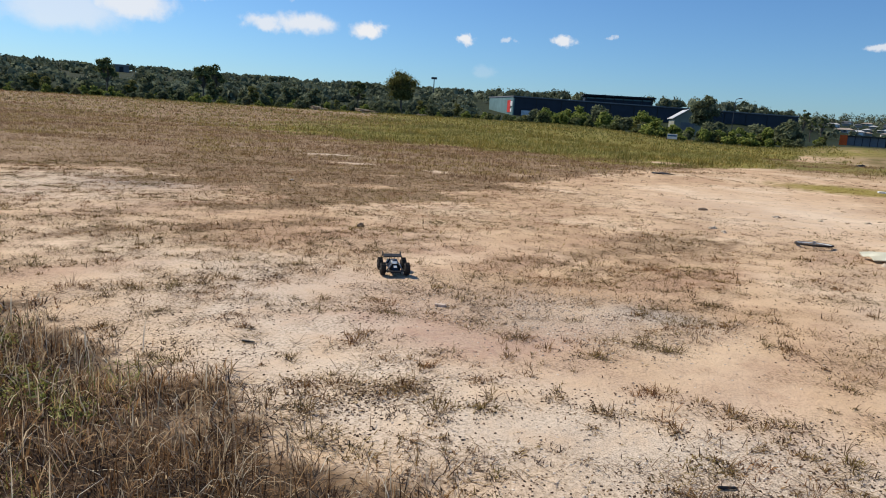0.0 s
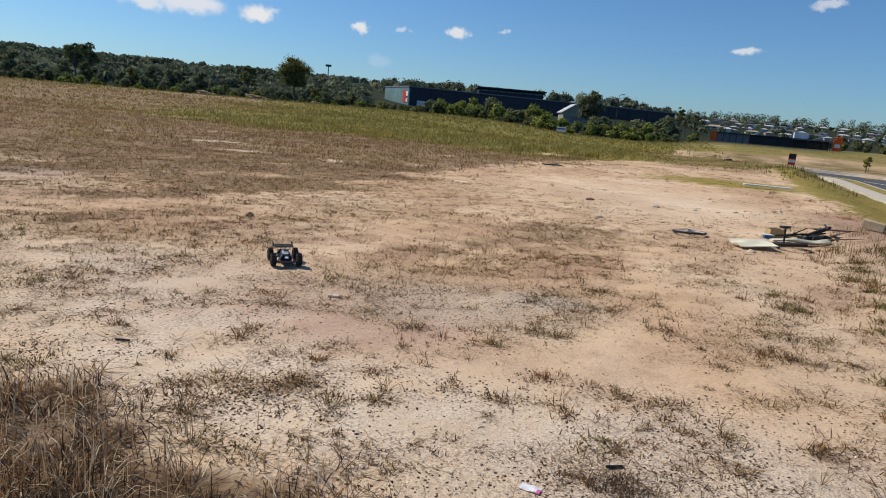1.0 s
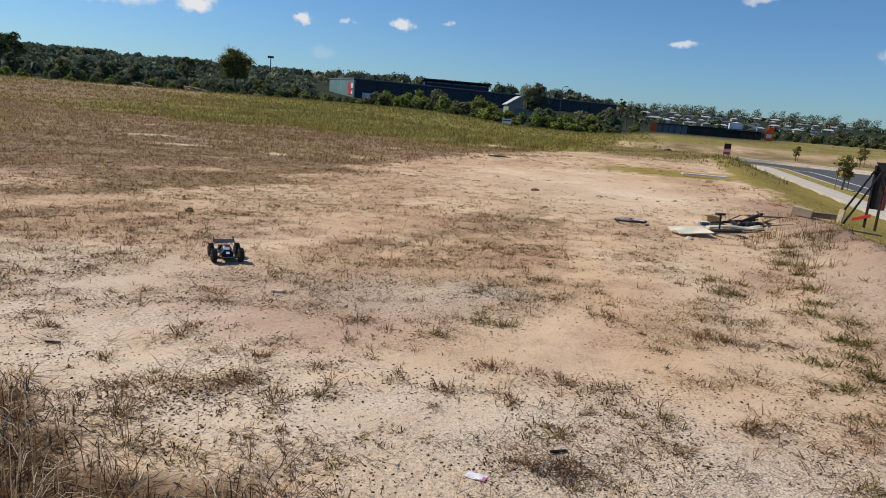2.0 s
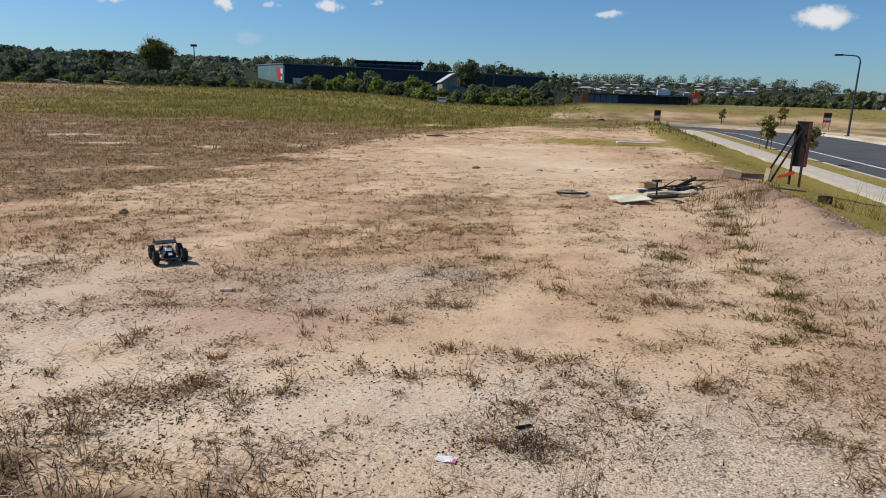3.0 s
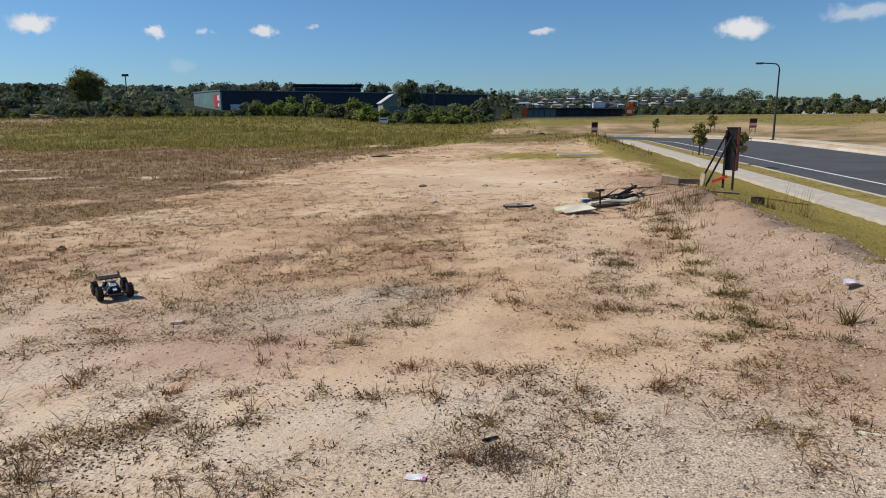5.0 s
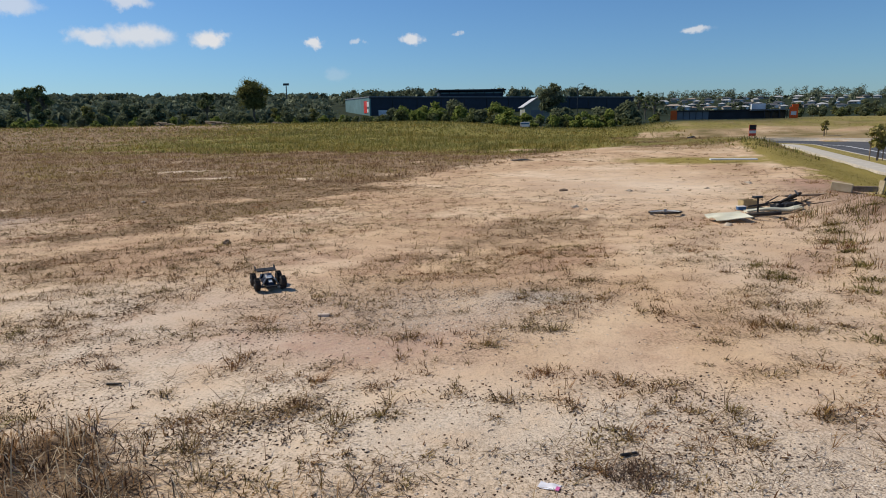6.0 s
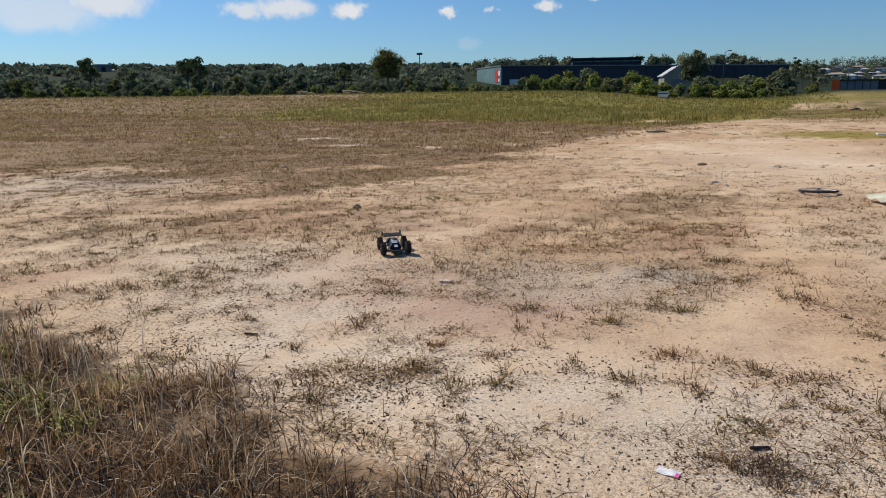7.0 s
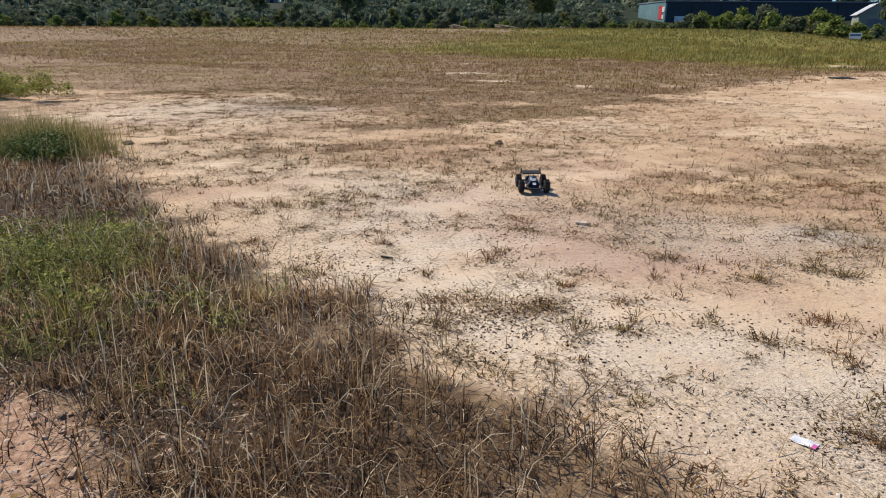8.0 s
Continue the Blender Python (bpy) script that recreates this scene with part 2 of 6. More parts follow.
PALESTRAW = mat("bleached_straw", [(0.42, 0.30, 0.17), (0.66, 0.53, 0.35), (0.86, 0.76, 0.58)], 8, 0.75, island=True, mottle=0.2, trans=0.25)
# Near-black tones hold the shade between the stalks of the bank.
SHADE_DEADMAT = mat("shade_dark_dead_stems", [(0.008, 0.005, 0.003), (0.028, 0.015, 0.008), (0.075, 0.042, 0.022), (0.16, 0.10, 0.055)], 8, 0.9, island=True, mottle=0.2)
YELLOWLEAF = mat("yellow_green_leaves", [(0.14, 0.15, 0.03), (0.30, 0.30, 0.06), (0.48, 0.44, 0.11), (0.60, 0.54, 0.20)], 6, 0.8, island=True, mottle=0.2, trans=0.35)
RUSSET = mat("russet_grass", [(0.11, 0.055, 0.03), (0.24, 0.132, 0.065), (0.37, 0.22, 0.112), (0.55, 0.38, 0.21)], 6, 0.85, island=True, mottle=0.3, trans=0.35, drift=(0.30, (0.95, 1.12, 0.68)))
MEADOW = mat("meadow_grass", [(0.13, 0.14, 0.03), (0.21, 0.20, 0.045), (0.30, 0.265, 0.07), (0.45, 0.37, 0.14)], 5, 0.8, island=True, mottle=0.4, trans=0.3, drift=(0.16, (1.18, 1.0, 0.85)))
DARKWOOD = mat("dark_stained_timber", [(0.018, 0.014, 0.012), (0.05, 0.038, 0.03)], 9, 0.75, 0.2, 60)
SHRUBLEAF = mat("shrub_leaves", [(0.03, 0.05, 0.012), (0.08, 0.12, 0.025), (0.17, 0.21, 0.05), (0.30, 0.31, 0.10)], 2, 0.7, spec=0.15, island=True, mottle=0.3, trans=0.25)
GREENWEED = mat("green_weed", [(0.07, 0.085, 0.018), (0.20, 0.22, 0.045), (0.38, 0.38, 0.09), (0.56, 0.51, 0.19)], 8, 0.75, island=True, mottle=0.3, trans=0.35)
OLIVE = mat("olive_weed", [(0.06, 0.05, 0.012), (0.13, 0.105, 0.026), (0.22, 0.17, 0.045), (0.33, 0.25, 0.08)], 8, 0.85, island=True, mottle=0.3, trans=0.3)
CHIP = mat("dark_litter", [(0.03, 0.018, 0.011), (0.08, 0.046, 0.027), (0.16, 0.09, 0.05)], 8, 0.9, island=True, mottle=0)
PEBBLE = mat("pebbles", [(0.12, 0.095, 0.075), (0.36, 0.29, 0.225), (0.56, 0.46, 0.355), (0.74, 0.63, 0.50)], 8, 0.85, island=True, mottle=0)
# Leaf colours lifted and greyed, partly to put dust haze into them.
LEAF = [
    mat("eucalypt_leaves", [(0.055, 0.07, 0.03), (0.12, 0.145, 0.055), (0.21, 0.235, 0.09), (0.34, 0.345, 0.15)], 1, 0.85, spec=0.08, island=True, mottle=0.35, trans=0.35),
    mat("wattle_leaves", [(0.08, 0.11, 0.024), (0.19, 0.235, 0.052), (0.32, 0.355, 0.085), (0.46, 0.465, 0.13)], 1, 0.85, spec=0.08, island=True, mottle=0.3, trans=0.35),
    mat("grey_green_leaves", [(0.075, 0.09, 0.05), (0.17, 0.19, 0.10), (0.31, 0.325, 0.175)], 1, 0.85, spec=0.08, island=True, mottle=0.3, trans=0.35),
    mat("olive_leaves", [(0.075, 0.077, 0.026), (0.19, 0.185, 0.057), (0.36, 0.335, 0.11)], 1, 0.85, spec=0.08, island=True, mottle=0.3, trans=0.35),
]
FARLEAF = mat("far_eucalypt_leaves", [(0.045, 0.062, 0.03), (0.10, 0.125, 0.055), (0.175, 0.20, 0.09), (0.27, 0.285, 0.135)], 1, 0.85, spec=0.08, island=True, mottle=0.35, trans=0.25)
# Paler and greyer than the nearer leaves: distance haze put into the colour.
HAZE_WOODLEAF = mat("haze_paled_woods", [(0.07, 0.085, 0.052), (0.13, 0.15, 0.09), (0.21, 0.23, 0.14), (0.32, 0.335, 0.21)], 1, 0.9, spec=0.05, island=True, mottle=0.35, trans=0.25)
BARK = mat("grey_bark", [(0.10, 0.075, 0.055), (0.22, 0.18, 0.14)], 6, 0.9, 0.4, 30)
NAVY = mat("dark_navy_cladding", [(0.017, 0.026, 0.042), (0.028, 0.038, 0.06)], 0.4, 0.55, spec=0.3)
TEAL = mat("pale_teal_cladding", [(0.12, 0.21, 0.21), (0.16, 0.26, 0.26)], 0.4, 0.6)
SHEDWALL = mat("grey_olive_sheeting", [(0.26, 0.26, 0.20), (0.34, 0.34, 0.27)], 0.6, 0.6)
CHARCOAL = mat("charcoal_panels", [(0.02, 0.02, 0.024), (0.035, 0.035, 0.04)], 0.6, 0.6)
MIDGREY = mat("grey_panels", [(0.17, 0.175, 0.185), (0.22, 0.225, 0.235)], 0.6, 0.6)
ORANGE = mat("orange_panels", [(0.90, 0.11, 0.015), (0.95, 0.15, 0.02)], 0.8, 0.55)
RED = mat("red_paint", [(0.60, 0.04, 0.03), (0.70, 0.06, 0.04)], 3, 0.5)
MAROON = mat("dull_red_paint", [(0.16, 0.03, 0.03), (0.22, 0.05, 0.045)], 5, 0.6)
WHITE = mat("white_paint", [(0.72, 0.72, 0.70), (0.82, 0.82, 0.80)], 3, 0.55)
PALEBRICK = mat("pale_brick", [(0.62, 0.47, 0.35), (0.76, 0.61, 0.48)], 12, 0.9, 0.2)
CREAM = mat("cream_board", [(0.70, 0.65, 0.46), (0.80, 0.76, 0.58)], 5, 0.7, 0.1)
TIMBER = mat("weathered_timber", [(0.20, 0.14, 0.09), (0.36, 0.26, 0.17)], 12, 0.85, 0.3, 60)
PINE = mat("pale_pine", [(0.50, 0.38, 0.22), (0.62, 0.50, 0.32)], 9, 0.8, 0.2, 60)
CARD = mat("cardboard", [(0.45, 0.33, 0.16), (0.58, 0.44, 0.22)], 7, 0.9)
BLACK = mat("black_plastic", [(0.012, 0.012, 0.013), (0.03, 0.03, 0.032)], 9, 0.55)
RUBBER = mat("dusty_rubber", [(0.02, 0.018, 0.016), (0.06, 0.05, 0.042)], 14, 0.95, 0.4, 60)
STEEL = mat("dull_steel", [(0.32, 0.32, 0.33), (0.45, 0.45, 0.46)], 9, 0.4, metal=0.9)
GALV = mat("dark_steel_pole", [(0.05, 0.055, 0.06), (0.08, 0.085, 0.09)], 4, 0.5, metal=0.4)
NAVYSHELL = mat("navy_shell", [(0.012, 0.016, 0.03), (0.02, 0.03, 0.06)], 9, 0.4)
BLUE = mat("blue_plastic", [(0.03, 0.10, 0.24), (0.05, 0.16, 0.34)], 7, 0.5)
PINK = mat("magenta_print", [(0.62, 0.10, 0.30), (0.75, 0.18, 0.42)], 9, 0.6)
PAPER = mat("white_paper", [(0.74, 0.72, 0.74), (0.84, 0.82, 0.84)], 20, 0.8)
CLAY = mat("clay_brick", [(0.52, 0.34, 0.24), (0.66, 0.48, 0.36)], 12, 0.9, 0.3)
EARTH = mat("earth_clod", [(0.10, 0.07, 0.05), (0.22, 0.15, 0.10)], 12, 0.95, 0.5)
RUBBLE = mat("pale_rubble", [(0.42, 0.32, 0.22), (0.62, 0.51, 0.38)], 3, 0.95, 0.4, island=True)
ROOFS = [mat("pale_roof_sheet", [(0.46, 0.45, 0.43), (0.60, 0.59, 0.57)], 1, 0.5), mat("grey_roof_tiles", [(0.075, 0.075, 0.08), (0.13, 0.13, 0.135)], 1, 0.7), mat("tan_roof_tiles", [(0.34, 0.27, 0.21), (0.42, 0.34, 0.27)], 1, 0.7)]
BRICKWALL = mat("house_render", [(0.36, 0.31, 0.26), (0.5, 0.46, 0.40)], 1, 0.8, each=True)
WINDOW = mat("dark_glass", [(0.02, 0.024, 0.03), (0.04, 0.045, 0.05)], 1, 0.08, spec=0.6)
LENS = mat("lamp_lens", [(0.7, 0.72, 0.72), (0.8, 0.8, 0.8)], 5, 0.3)


# ---------------------------------------------------------------- building helpers
def mesh_np(name, verts, faces, material, smooth=False):
    """A mesh from arrays of vertices and of triangles or quads."""
    verts, faces = np.asarray(verts, np.float32), np.asarray(faces, np.int32)
    me = bpy.data.meshes.new(name)
    me.vertices.add(len(verts))
    me.vertices.foreach_set("co", verts.ravel())
    n, k = faces.shape
    me.loops.add(n * k)
    me.loops.foreach_set("vertex_index", faces.ravel())
    me.polygons.add(n)
    me.polygons.foreach_set("loop_start", np.arange(0, n * k, k, dtype=np.int32))
    me.polygons.foreach_set("use_smooth", np.full(n, smooth))
    me.update(calc_edges=True)
    me.materials.append(material)
    return me


def part(name, bm, material, parent, label="", smooth=False):
    """Links a bmesh (or a finished mesh) as one mesh object under a thing or a part."""
    if isinstance(bm, bpy.types.Mesh):
        me = bm
    else:
        me = bpy.data.meshes.new(name)
        for f in bm.faces:
            f.smooth = smooth
        bm.to_mesh(me)
        bm.free()
        me.materials.append(material)
    ob = new(name, me)
    ob.parent = parent
    if label:
        tagged(ob, label)
    return ob


def thing(name, label, category, m=None, group="", kind=""):
    ob = tagged(new(name), label, category, group, kind)
    if m is not None:
        ob.matrix_world = m
    return ob


def solid(name, bm, material, label, category, m=None, group="", kind="", smooth=False):
    ob = tagged(part(name, bm, material, None, smooth=smooth), label, category, group, kind)
    if m is not None:
        ob.matrix_world = m
    return ob


def box(bm, x0, x1, y0, y1, z0, z1, bevel=0.0, m=None):
    before = set(bm.verts)
    made = bmesh.ops.create_cube(bm, size=1.0)["verts"]
    bmesh.ops.transform(bm, matrix=Matrix.Translation(((x0 + x1) / 2, (y0 + y1) / 2, (z0 + z1) / 2)) @ Matrix.Diagonal((x1 - x0, y1 - y0, z1 - z0, 1)), verts=made)
    if bevel:
        edges = {e for v in made for e in v.link_edges}
        bmesh.ops.bevel(bm, geom=list(edges), offset=bevel, segments=2, affect="EDGES", profile=0.6)
    if m is not None:
        bmesh.ops.transform(bm, matrix=m, verts=[v for v in bm.verts if v not in before])
    return bm


def boxed(*a, **k):
    return box(bmesh.new(), *a, **k)


def rod(bm, a, b, r0, r1=None, n=8):
    """A tapered bar from a to b."""
    a, b = Vector(a), Vector(b)
    made = bmesh.ops.create_cone(bm, cap_ends=True, segments=n, radius1=r0, radius2=r0 if r1 is None else r1, depth=(b - a).length)["verts"]
    turn = (b - a).to_track_quat("Z", "Y").to_matrix().to_4x4()
    bmesh.ops.transform(bm, matrix=Matrix.Translation((a + b) / 2) @ turn, verts=made)
    return bm


def ring(bm, big, small, n=28, k=8, squash=1.0):
    """A torus round the y axis."""
    loops = []
    for i in range(n):
        a = 2 * math.pi * i / n
        loops.append([bm.verts.new(((big + small * math.cos(2 * math.pi * j / k)) * math.cos(a), squash * small * math.sin(2 * math.pi * j / k), (big + small * math.cos(2 * math.pi * j / k)) * math.sin(a))) for j in range(k)])
    for i in range(n):
        p, q = loops[i], loops[(i + 1) % n]
        for j in range(k):
            bm.faces.new((p[j], q[j], q[(j + 1) % k], p[(j + 1) % k]))
    bmesh.ops.recalc_face_normals(bm, faces=bm.faces)
    return bm


def lump(seed, sx, sy, sz, rough=0.25, level=2):
    """A rough stone or clod on its flat base."""
    bm = bmesh.new()
    bmesh.ops.create_icosphere(bm, subdivisions=level, radius=1.0)
    for v in bm.verts:
        f = 1 + rough * (noise.noise(v.co * 1.7 + Vector((seed * 3.1, 0, 0))) + 0.5 * noise.noise(v.co * 4.1 + Vector((seed, 7, 0))))
        v.co = Vector((v.co.x * f * sx, v.co.y * f * sy, max(-0.25, v.co.z * f) * sz))
    return bm


# ---------------------------------------------------------------- the lie of the land
RC, RS = 0.989, 0.148  # the road's axis leans a little to the right of +y


def smooth(a, b, v):
    t = np.clip((v - a) / (b - a), 0, 1)
    return t * t * (3 - 2 * t)


def road_uv(x, y):
    """Across and along the road."""
    return RC * x - RS * y, RS * x + RC * y


def from_road(u, s):
    return RC * u + RS * s, -RS * u + RC * s


def road_offset(x, y):
    """How far to the outer side of the road's centre line, which runs straight and then bends away to the left."""
    u, s = road_uv(x, y)
    arc = np.hypot(u - 4.4, s - 61) - 11
    return np.where(s < 61, np.where(u < 4.4, np.maximum(u - 15.4, s - 72), u - 15.4), np.where(u > 4.4, arc, s - 72))


WAVES = [(random.uniform(0, 6.283), random.uniform(0, 6.283)) for _ in range(24)]


def ripple(x, y, length, first=0):
    """Smooth unevenness between about -1 and 1."""
    total = 0
    for n in range(6):
        turn, phase = WAVES[(first + n) % 24]
        k = 6.283 / (length * (0.6 + 0.22 * n))
        total = total + np.sin(k * (x * math.cos(turn) + y * math.sin(turn)) + phase)
    return total / 3.2


def height(x, y):
    x, y = np.asarray(x, float), np.asarray(y, float)
    u, s = road_uv(x, y)
    d, r = road_offset(x, y), np.hypot(x, y)
    az = np.degrees(np.arctan2(x, np.maximum(y, 1e-3)))
    z = (0.02 * ripple(x, y, 4.5) + 0.009 * ripple(x, y, 1.3, 5) + 0.006 * ripple(x, y, 0.45, 9) * (r < 30)) * np.clip(40 / np.maximum(r, 1), 0.2, 1)
    crest = 3.3 - 0.06 * np.clip(s - 5, 0, 12)
    berm = 0.31 * np.exp(-(((u - crest) / 0.75) ** 2)) * smooth(17.5, 13, s) * (1 + 0.2 * ripple(x, y, 1.1, 3))
    z = z + berm
    along = smooth(-32, -12, u)
    start = -12.1
    drop = -0.72 * smooth(0, 1, (d - start) / (-8.0 - start))
    rise = 1.85 * smooth(7, 45, d) * (0.45 + 0.55 * smooth(4, 18, x))
    bed = -0.2 * (smooth(-7.85, -7.62, d) - smooth(5.62, 5.85, d))
    z = z * (1 - smooth(-9, -8, d)) + (drop + rise + bed) * along + (1 - along) * 1.6 * smooth(42, 108, r) * smooth(3, -15, az)
    z = z + 0.35 * np.exp(-(((x - 10.5) / 1.6) ** 2) - ((y - 42) / 5.0) ** 2)
    far_0, far_1 = 190 + 230 * smooth(0, 9, az), 470 + 280 * smooth(0, 9, az)
    back = 13.0 * smooth(12, -10, az) + 14.0 * (1 - smooth(12, -10, az)) * smooth(45, 15, az) + 3.0
    return z + smooth(far_0, far_1, r) * back


def build_ground():
    def steps(lo, hi, near, far, fine):
        inner = list(np.arange(near, far + 1e-6, fine))
        right, left, h = [inner[-1]], [inner[0]], fine
        while right[-1] < hi:
            h *= 1.075
            right.append(right[-1] + h)
        h = fine
        while left[-1] > lo:
            h *= 1.075
            left.append(left[-1] - h)
        return np.array(left[:0:-1] + inner + right[1:])

    xs, ys = steps(-3000, 3000, -9, 10, 0.1), steps(-600, 3500, 1.0, 17, 0.1)
    gx, gy = np.meshgrid(xs, ys)
    x, y = gx.ravel(), gy.ravel()
    z = height(x, y)
    nx, ny = len(xs), len(ys)
    i = np.arange((nx - 1) * (ny - 1))
    a = i // (nx - 1) * nx + i % (nx - 1)
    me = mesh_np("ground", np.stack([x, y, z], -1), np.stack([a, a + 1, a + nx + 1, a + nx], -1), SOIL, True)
    ob = tagged(new("ground", me), "sandy vacant lot with dry weeds and mown verge", "ground", kind="structure")
    u, s = road_uv(x, y)
    d, r = road_offset(x, y), np.hypot(x, y)

    def blob(cx, cy, rx, ry, turn=0.0):
        c, q = math.cos(radians(turn)), math.sin(radians(turn))
        px, py = (x - cx) * c + (y - cy) * q, -(x - cx) * q + (y - cy) * c
        return np.exp(-((px / rx) ** 2 + (py / ry) ** 2))

    zones = {
        "brown": np.clip(brown_at(x, y), 0, 1),
        "scraps": np.clip(lot_cover(x, y), 0, 1),
        "lawn": np.clip(smooth(-12.6, -10.9, d + 0.35 * ripple(x, y, 1.7, 3)) * (d < 4) * smooth(-32, -20, u) + 1.0 * blob(4.6, 27.6, 3.4, 2.6) + 0.6 * smooth(26, 34, s) * smooth(1.5, 4.0, u) * (d < 0), 0, 1),
        "green": green_at(x, y),
        "gravel": np.clip(0.75 * blob(-1.25, 5.6, 1.1, 0.8) + blob(-0.35, 6.2, 0.5, 0.3) + 1.2 * blob(1.3, 2.75, 1.2, 0.75, 12) + 0.9 * blob(2.3, 2.0, 1.5, 0.8) + 0.6 * blob(0.1, 3.3, 0.9, 0.6) + 0.45 * blob(4.0, 4.5, 1.2, 3.0) + 0.4 * blob(3.6, 9, 0.9, 4), 0, 1),
        "slate": np.clip(1.2 * blob(-11.4, 10.1, 1.5, 1.1) + 0.6 * blob(-0.35, 6.25, 0.4, 0.22), 0, 1),
        "pink": np.clip(1.0 * smooth(1.9, 2.9, u) * smooth(4.4, 3.6, u) * (s < 20) + 1.0 * blob(-2.75, 0.85, 1.0, 0.6) + 1.1 * blob(-2.0, 4.6, 1.2, 0.55) + 0.6 * blob(-2.6, 5.6, 1.6, 0.5) + 0.5 * blob(1.6, 3.7, 1.3, 0.3, -10) + 0.4 * blob(-4.5, 8, 2, 1) + 0.6 * np.clip(ripple(x, y, 1.9, 11) - 0.25, 0, 1) * (s < 12), 0, 1),
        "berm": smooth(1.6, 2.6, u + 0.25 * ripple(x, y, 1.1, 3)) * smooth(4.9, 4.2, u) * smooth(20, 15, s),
        "pale": np.clip(blob(-15, 22, 4.5, 0.9, -6) + 0.8 * blob(-11, 19.5, 3.5, 0.5, -8) + 0.8 * blob(-19, 25, 5, 0.7, -8) + 0.6 * blob(-12, 8.0, 3.2, 2.0) + 0.7 * blob(-1.4, 3.2, 2.4, 0.9) + 0.6 * blob(-3.6, 4.2, 1.8, 0.8) + 0.5 * blob(0.6, 3.6, 1.2, 0.5) + 0.6 * blob(-4.5, 5.5, 2.0, 0.9) + 0.4 * blob(1.9, 7.0, 0.6, 3.2) + 0.35 * blob(1.5, 17, 3.5, 5), 0, 1),
        "field": np.clip(smooth(6, 8, d) * smooth(5, 14, x) * np.clip(0.85 - 0.55 * smooth(13, 26, d) + 0.35 * ripple(x, y, 9, 2) + 0.25 * ripple(x, y, 3.5, 12), 0.1, 1) + 0.75 * smooth(1.0, 3.5, x) * smooth(34, 44, y) * (d < -8) * (0.7 + 0.4 * ripple(x, y, 5, 3)), 0, 1),
        "bank_shade": np.clip(bank_fade(x, y) * (0.62 + 0.38 * smooth(-0.3, -2.4, x)), 0, 1),
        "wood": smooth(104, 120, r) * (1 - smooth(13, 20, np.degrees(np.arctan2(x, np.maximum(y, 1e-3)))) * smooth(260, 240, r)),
    }
    for name, values in zones.items():
        me.attributes.new(name, "FLOAT", "POINT").data.foreach_set("value", values.astype(np.float32))
    return ob


def brown_at(x, y):
    """How thickly dry russet grass covers the lot."""
    edge = np.interp(y, [6, 10, 14, 22, 27, 32, 40], [-5.8, -6.2, -5.8, -5.0, -3.4, -0.6, 1.2]) + 1.3 * ripple(x, y, 3.0, 4)
    west = smooth(1.8, -2.6, x - edge)
    b = west * smooth(8.0, 13, y) * (0.86 + 0.22 * ripple(x, y, 5, 2) + 0.2 * ripple(x, y, 1.6, 9))
    b = b + 0.72 * smooth(-3.0, -7, x) * smooth(3.5, 7, y) * (0.5 + 0.6 * ripple(x, y, 2.4, 7)) + 0.2 * smooth(3.2, 1.5, x) * smooth(4, 7, y) * smooth(13, 9, y) * (0.4 + 0.8 * ripple(x, y, 2.0, 13))
    bare = (0.75 + 0.5 * ripple(x, y, 1.1, 8)) * np.exp(-((x + 15) / 5.0) ** 2 - ((y - 22 - 0.12 * (x + 15)) / 1.0) ** 2) + 0.8 * np.exp(-((x + 11) / 4.0) ** 2 - ((y - 19.2) / 0.6) ** 2) + np.exp(-((x + 11.5) / 3.5) ** 2 - ((y - 9) / 2.6) ** 2)
    strip = 0.62 * np.exp(-(((x - 0.45 * (y - 11.0) + 0.4) / 1.2) ** 2) - (((y - 10.3) / 2.2) ** 2))
    west = 0.75 * smooth(-13, -22, x) * smooth(4, 9, y) * (0.8 + 0.25 * ripple(x, y, 6, 9))
    behind = 0.8 * smooth(1.0, -0.5, y)
    berm = 0.28 * smooth(1.2, 2.2, road_uv(x, y)[0]) * smooth(4.2, 3.4, road_uv(x, y)[0])
    bank = bank_at(x, y)
    far = 0.85 * smooth(-18, -40, x) * smooth(20, 30, y)
    return np.clip(np.maximum(np.maximum(b, west) * smooth(40, 35, y), far) - 0.9 * bare + strip + berm, 0, 1) + 0.75 * np.maximum(bank, behind)


def bank_at(x, y):
    """The thick bank of dry grass beside the camera: 1 inside."""
    edge = np.interp(x, [-30, -7.2, -5.2, -3.6, -2.4, -1.6, -0.66, -0.25, 0.1, 0.3], [9.5, 4.0, 3.35, 2.98, 2.8, 2.62, 2.36, 2.15, 1.7, 0.6])
    edge = edge + 0.14 * ripple(x, y, 0.9, 4)
    hole = 0.95 * np.exp(-(((x + 2.85) / 0.95) ** 2) - (((y - 0.78) / 0.5) ** 2))
    return smooth(0.15, -0.25, y - edge) * (1 - 0.88 * smooth(0.3, 0.65, hole))


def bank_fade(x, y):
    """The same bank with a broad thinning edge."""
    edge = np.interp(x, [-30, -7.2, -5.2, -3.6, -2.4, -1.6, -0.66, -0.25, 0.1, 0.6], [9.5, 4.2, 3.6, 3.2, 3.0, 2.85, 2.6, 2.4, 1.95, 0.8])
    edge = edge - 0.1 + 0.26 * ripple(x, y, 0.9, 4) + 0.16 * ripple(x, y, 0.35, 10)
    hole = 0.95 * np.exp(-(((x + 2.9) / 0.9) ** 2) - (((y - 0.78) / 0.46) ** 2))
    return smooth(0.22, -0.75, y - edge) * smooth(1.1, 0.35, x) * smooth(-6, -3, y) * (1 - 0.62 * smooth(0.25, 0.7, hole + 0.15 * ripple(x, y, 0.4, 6)))


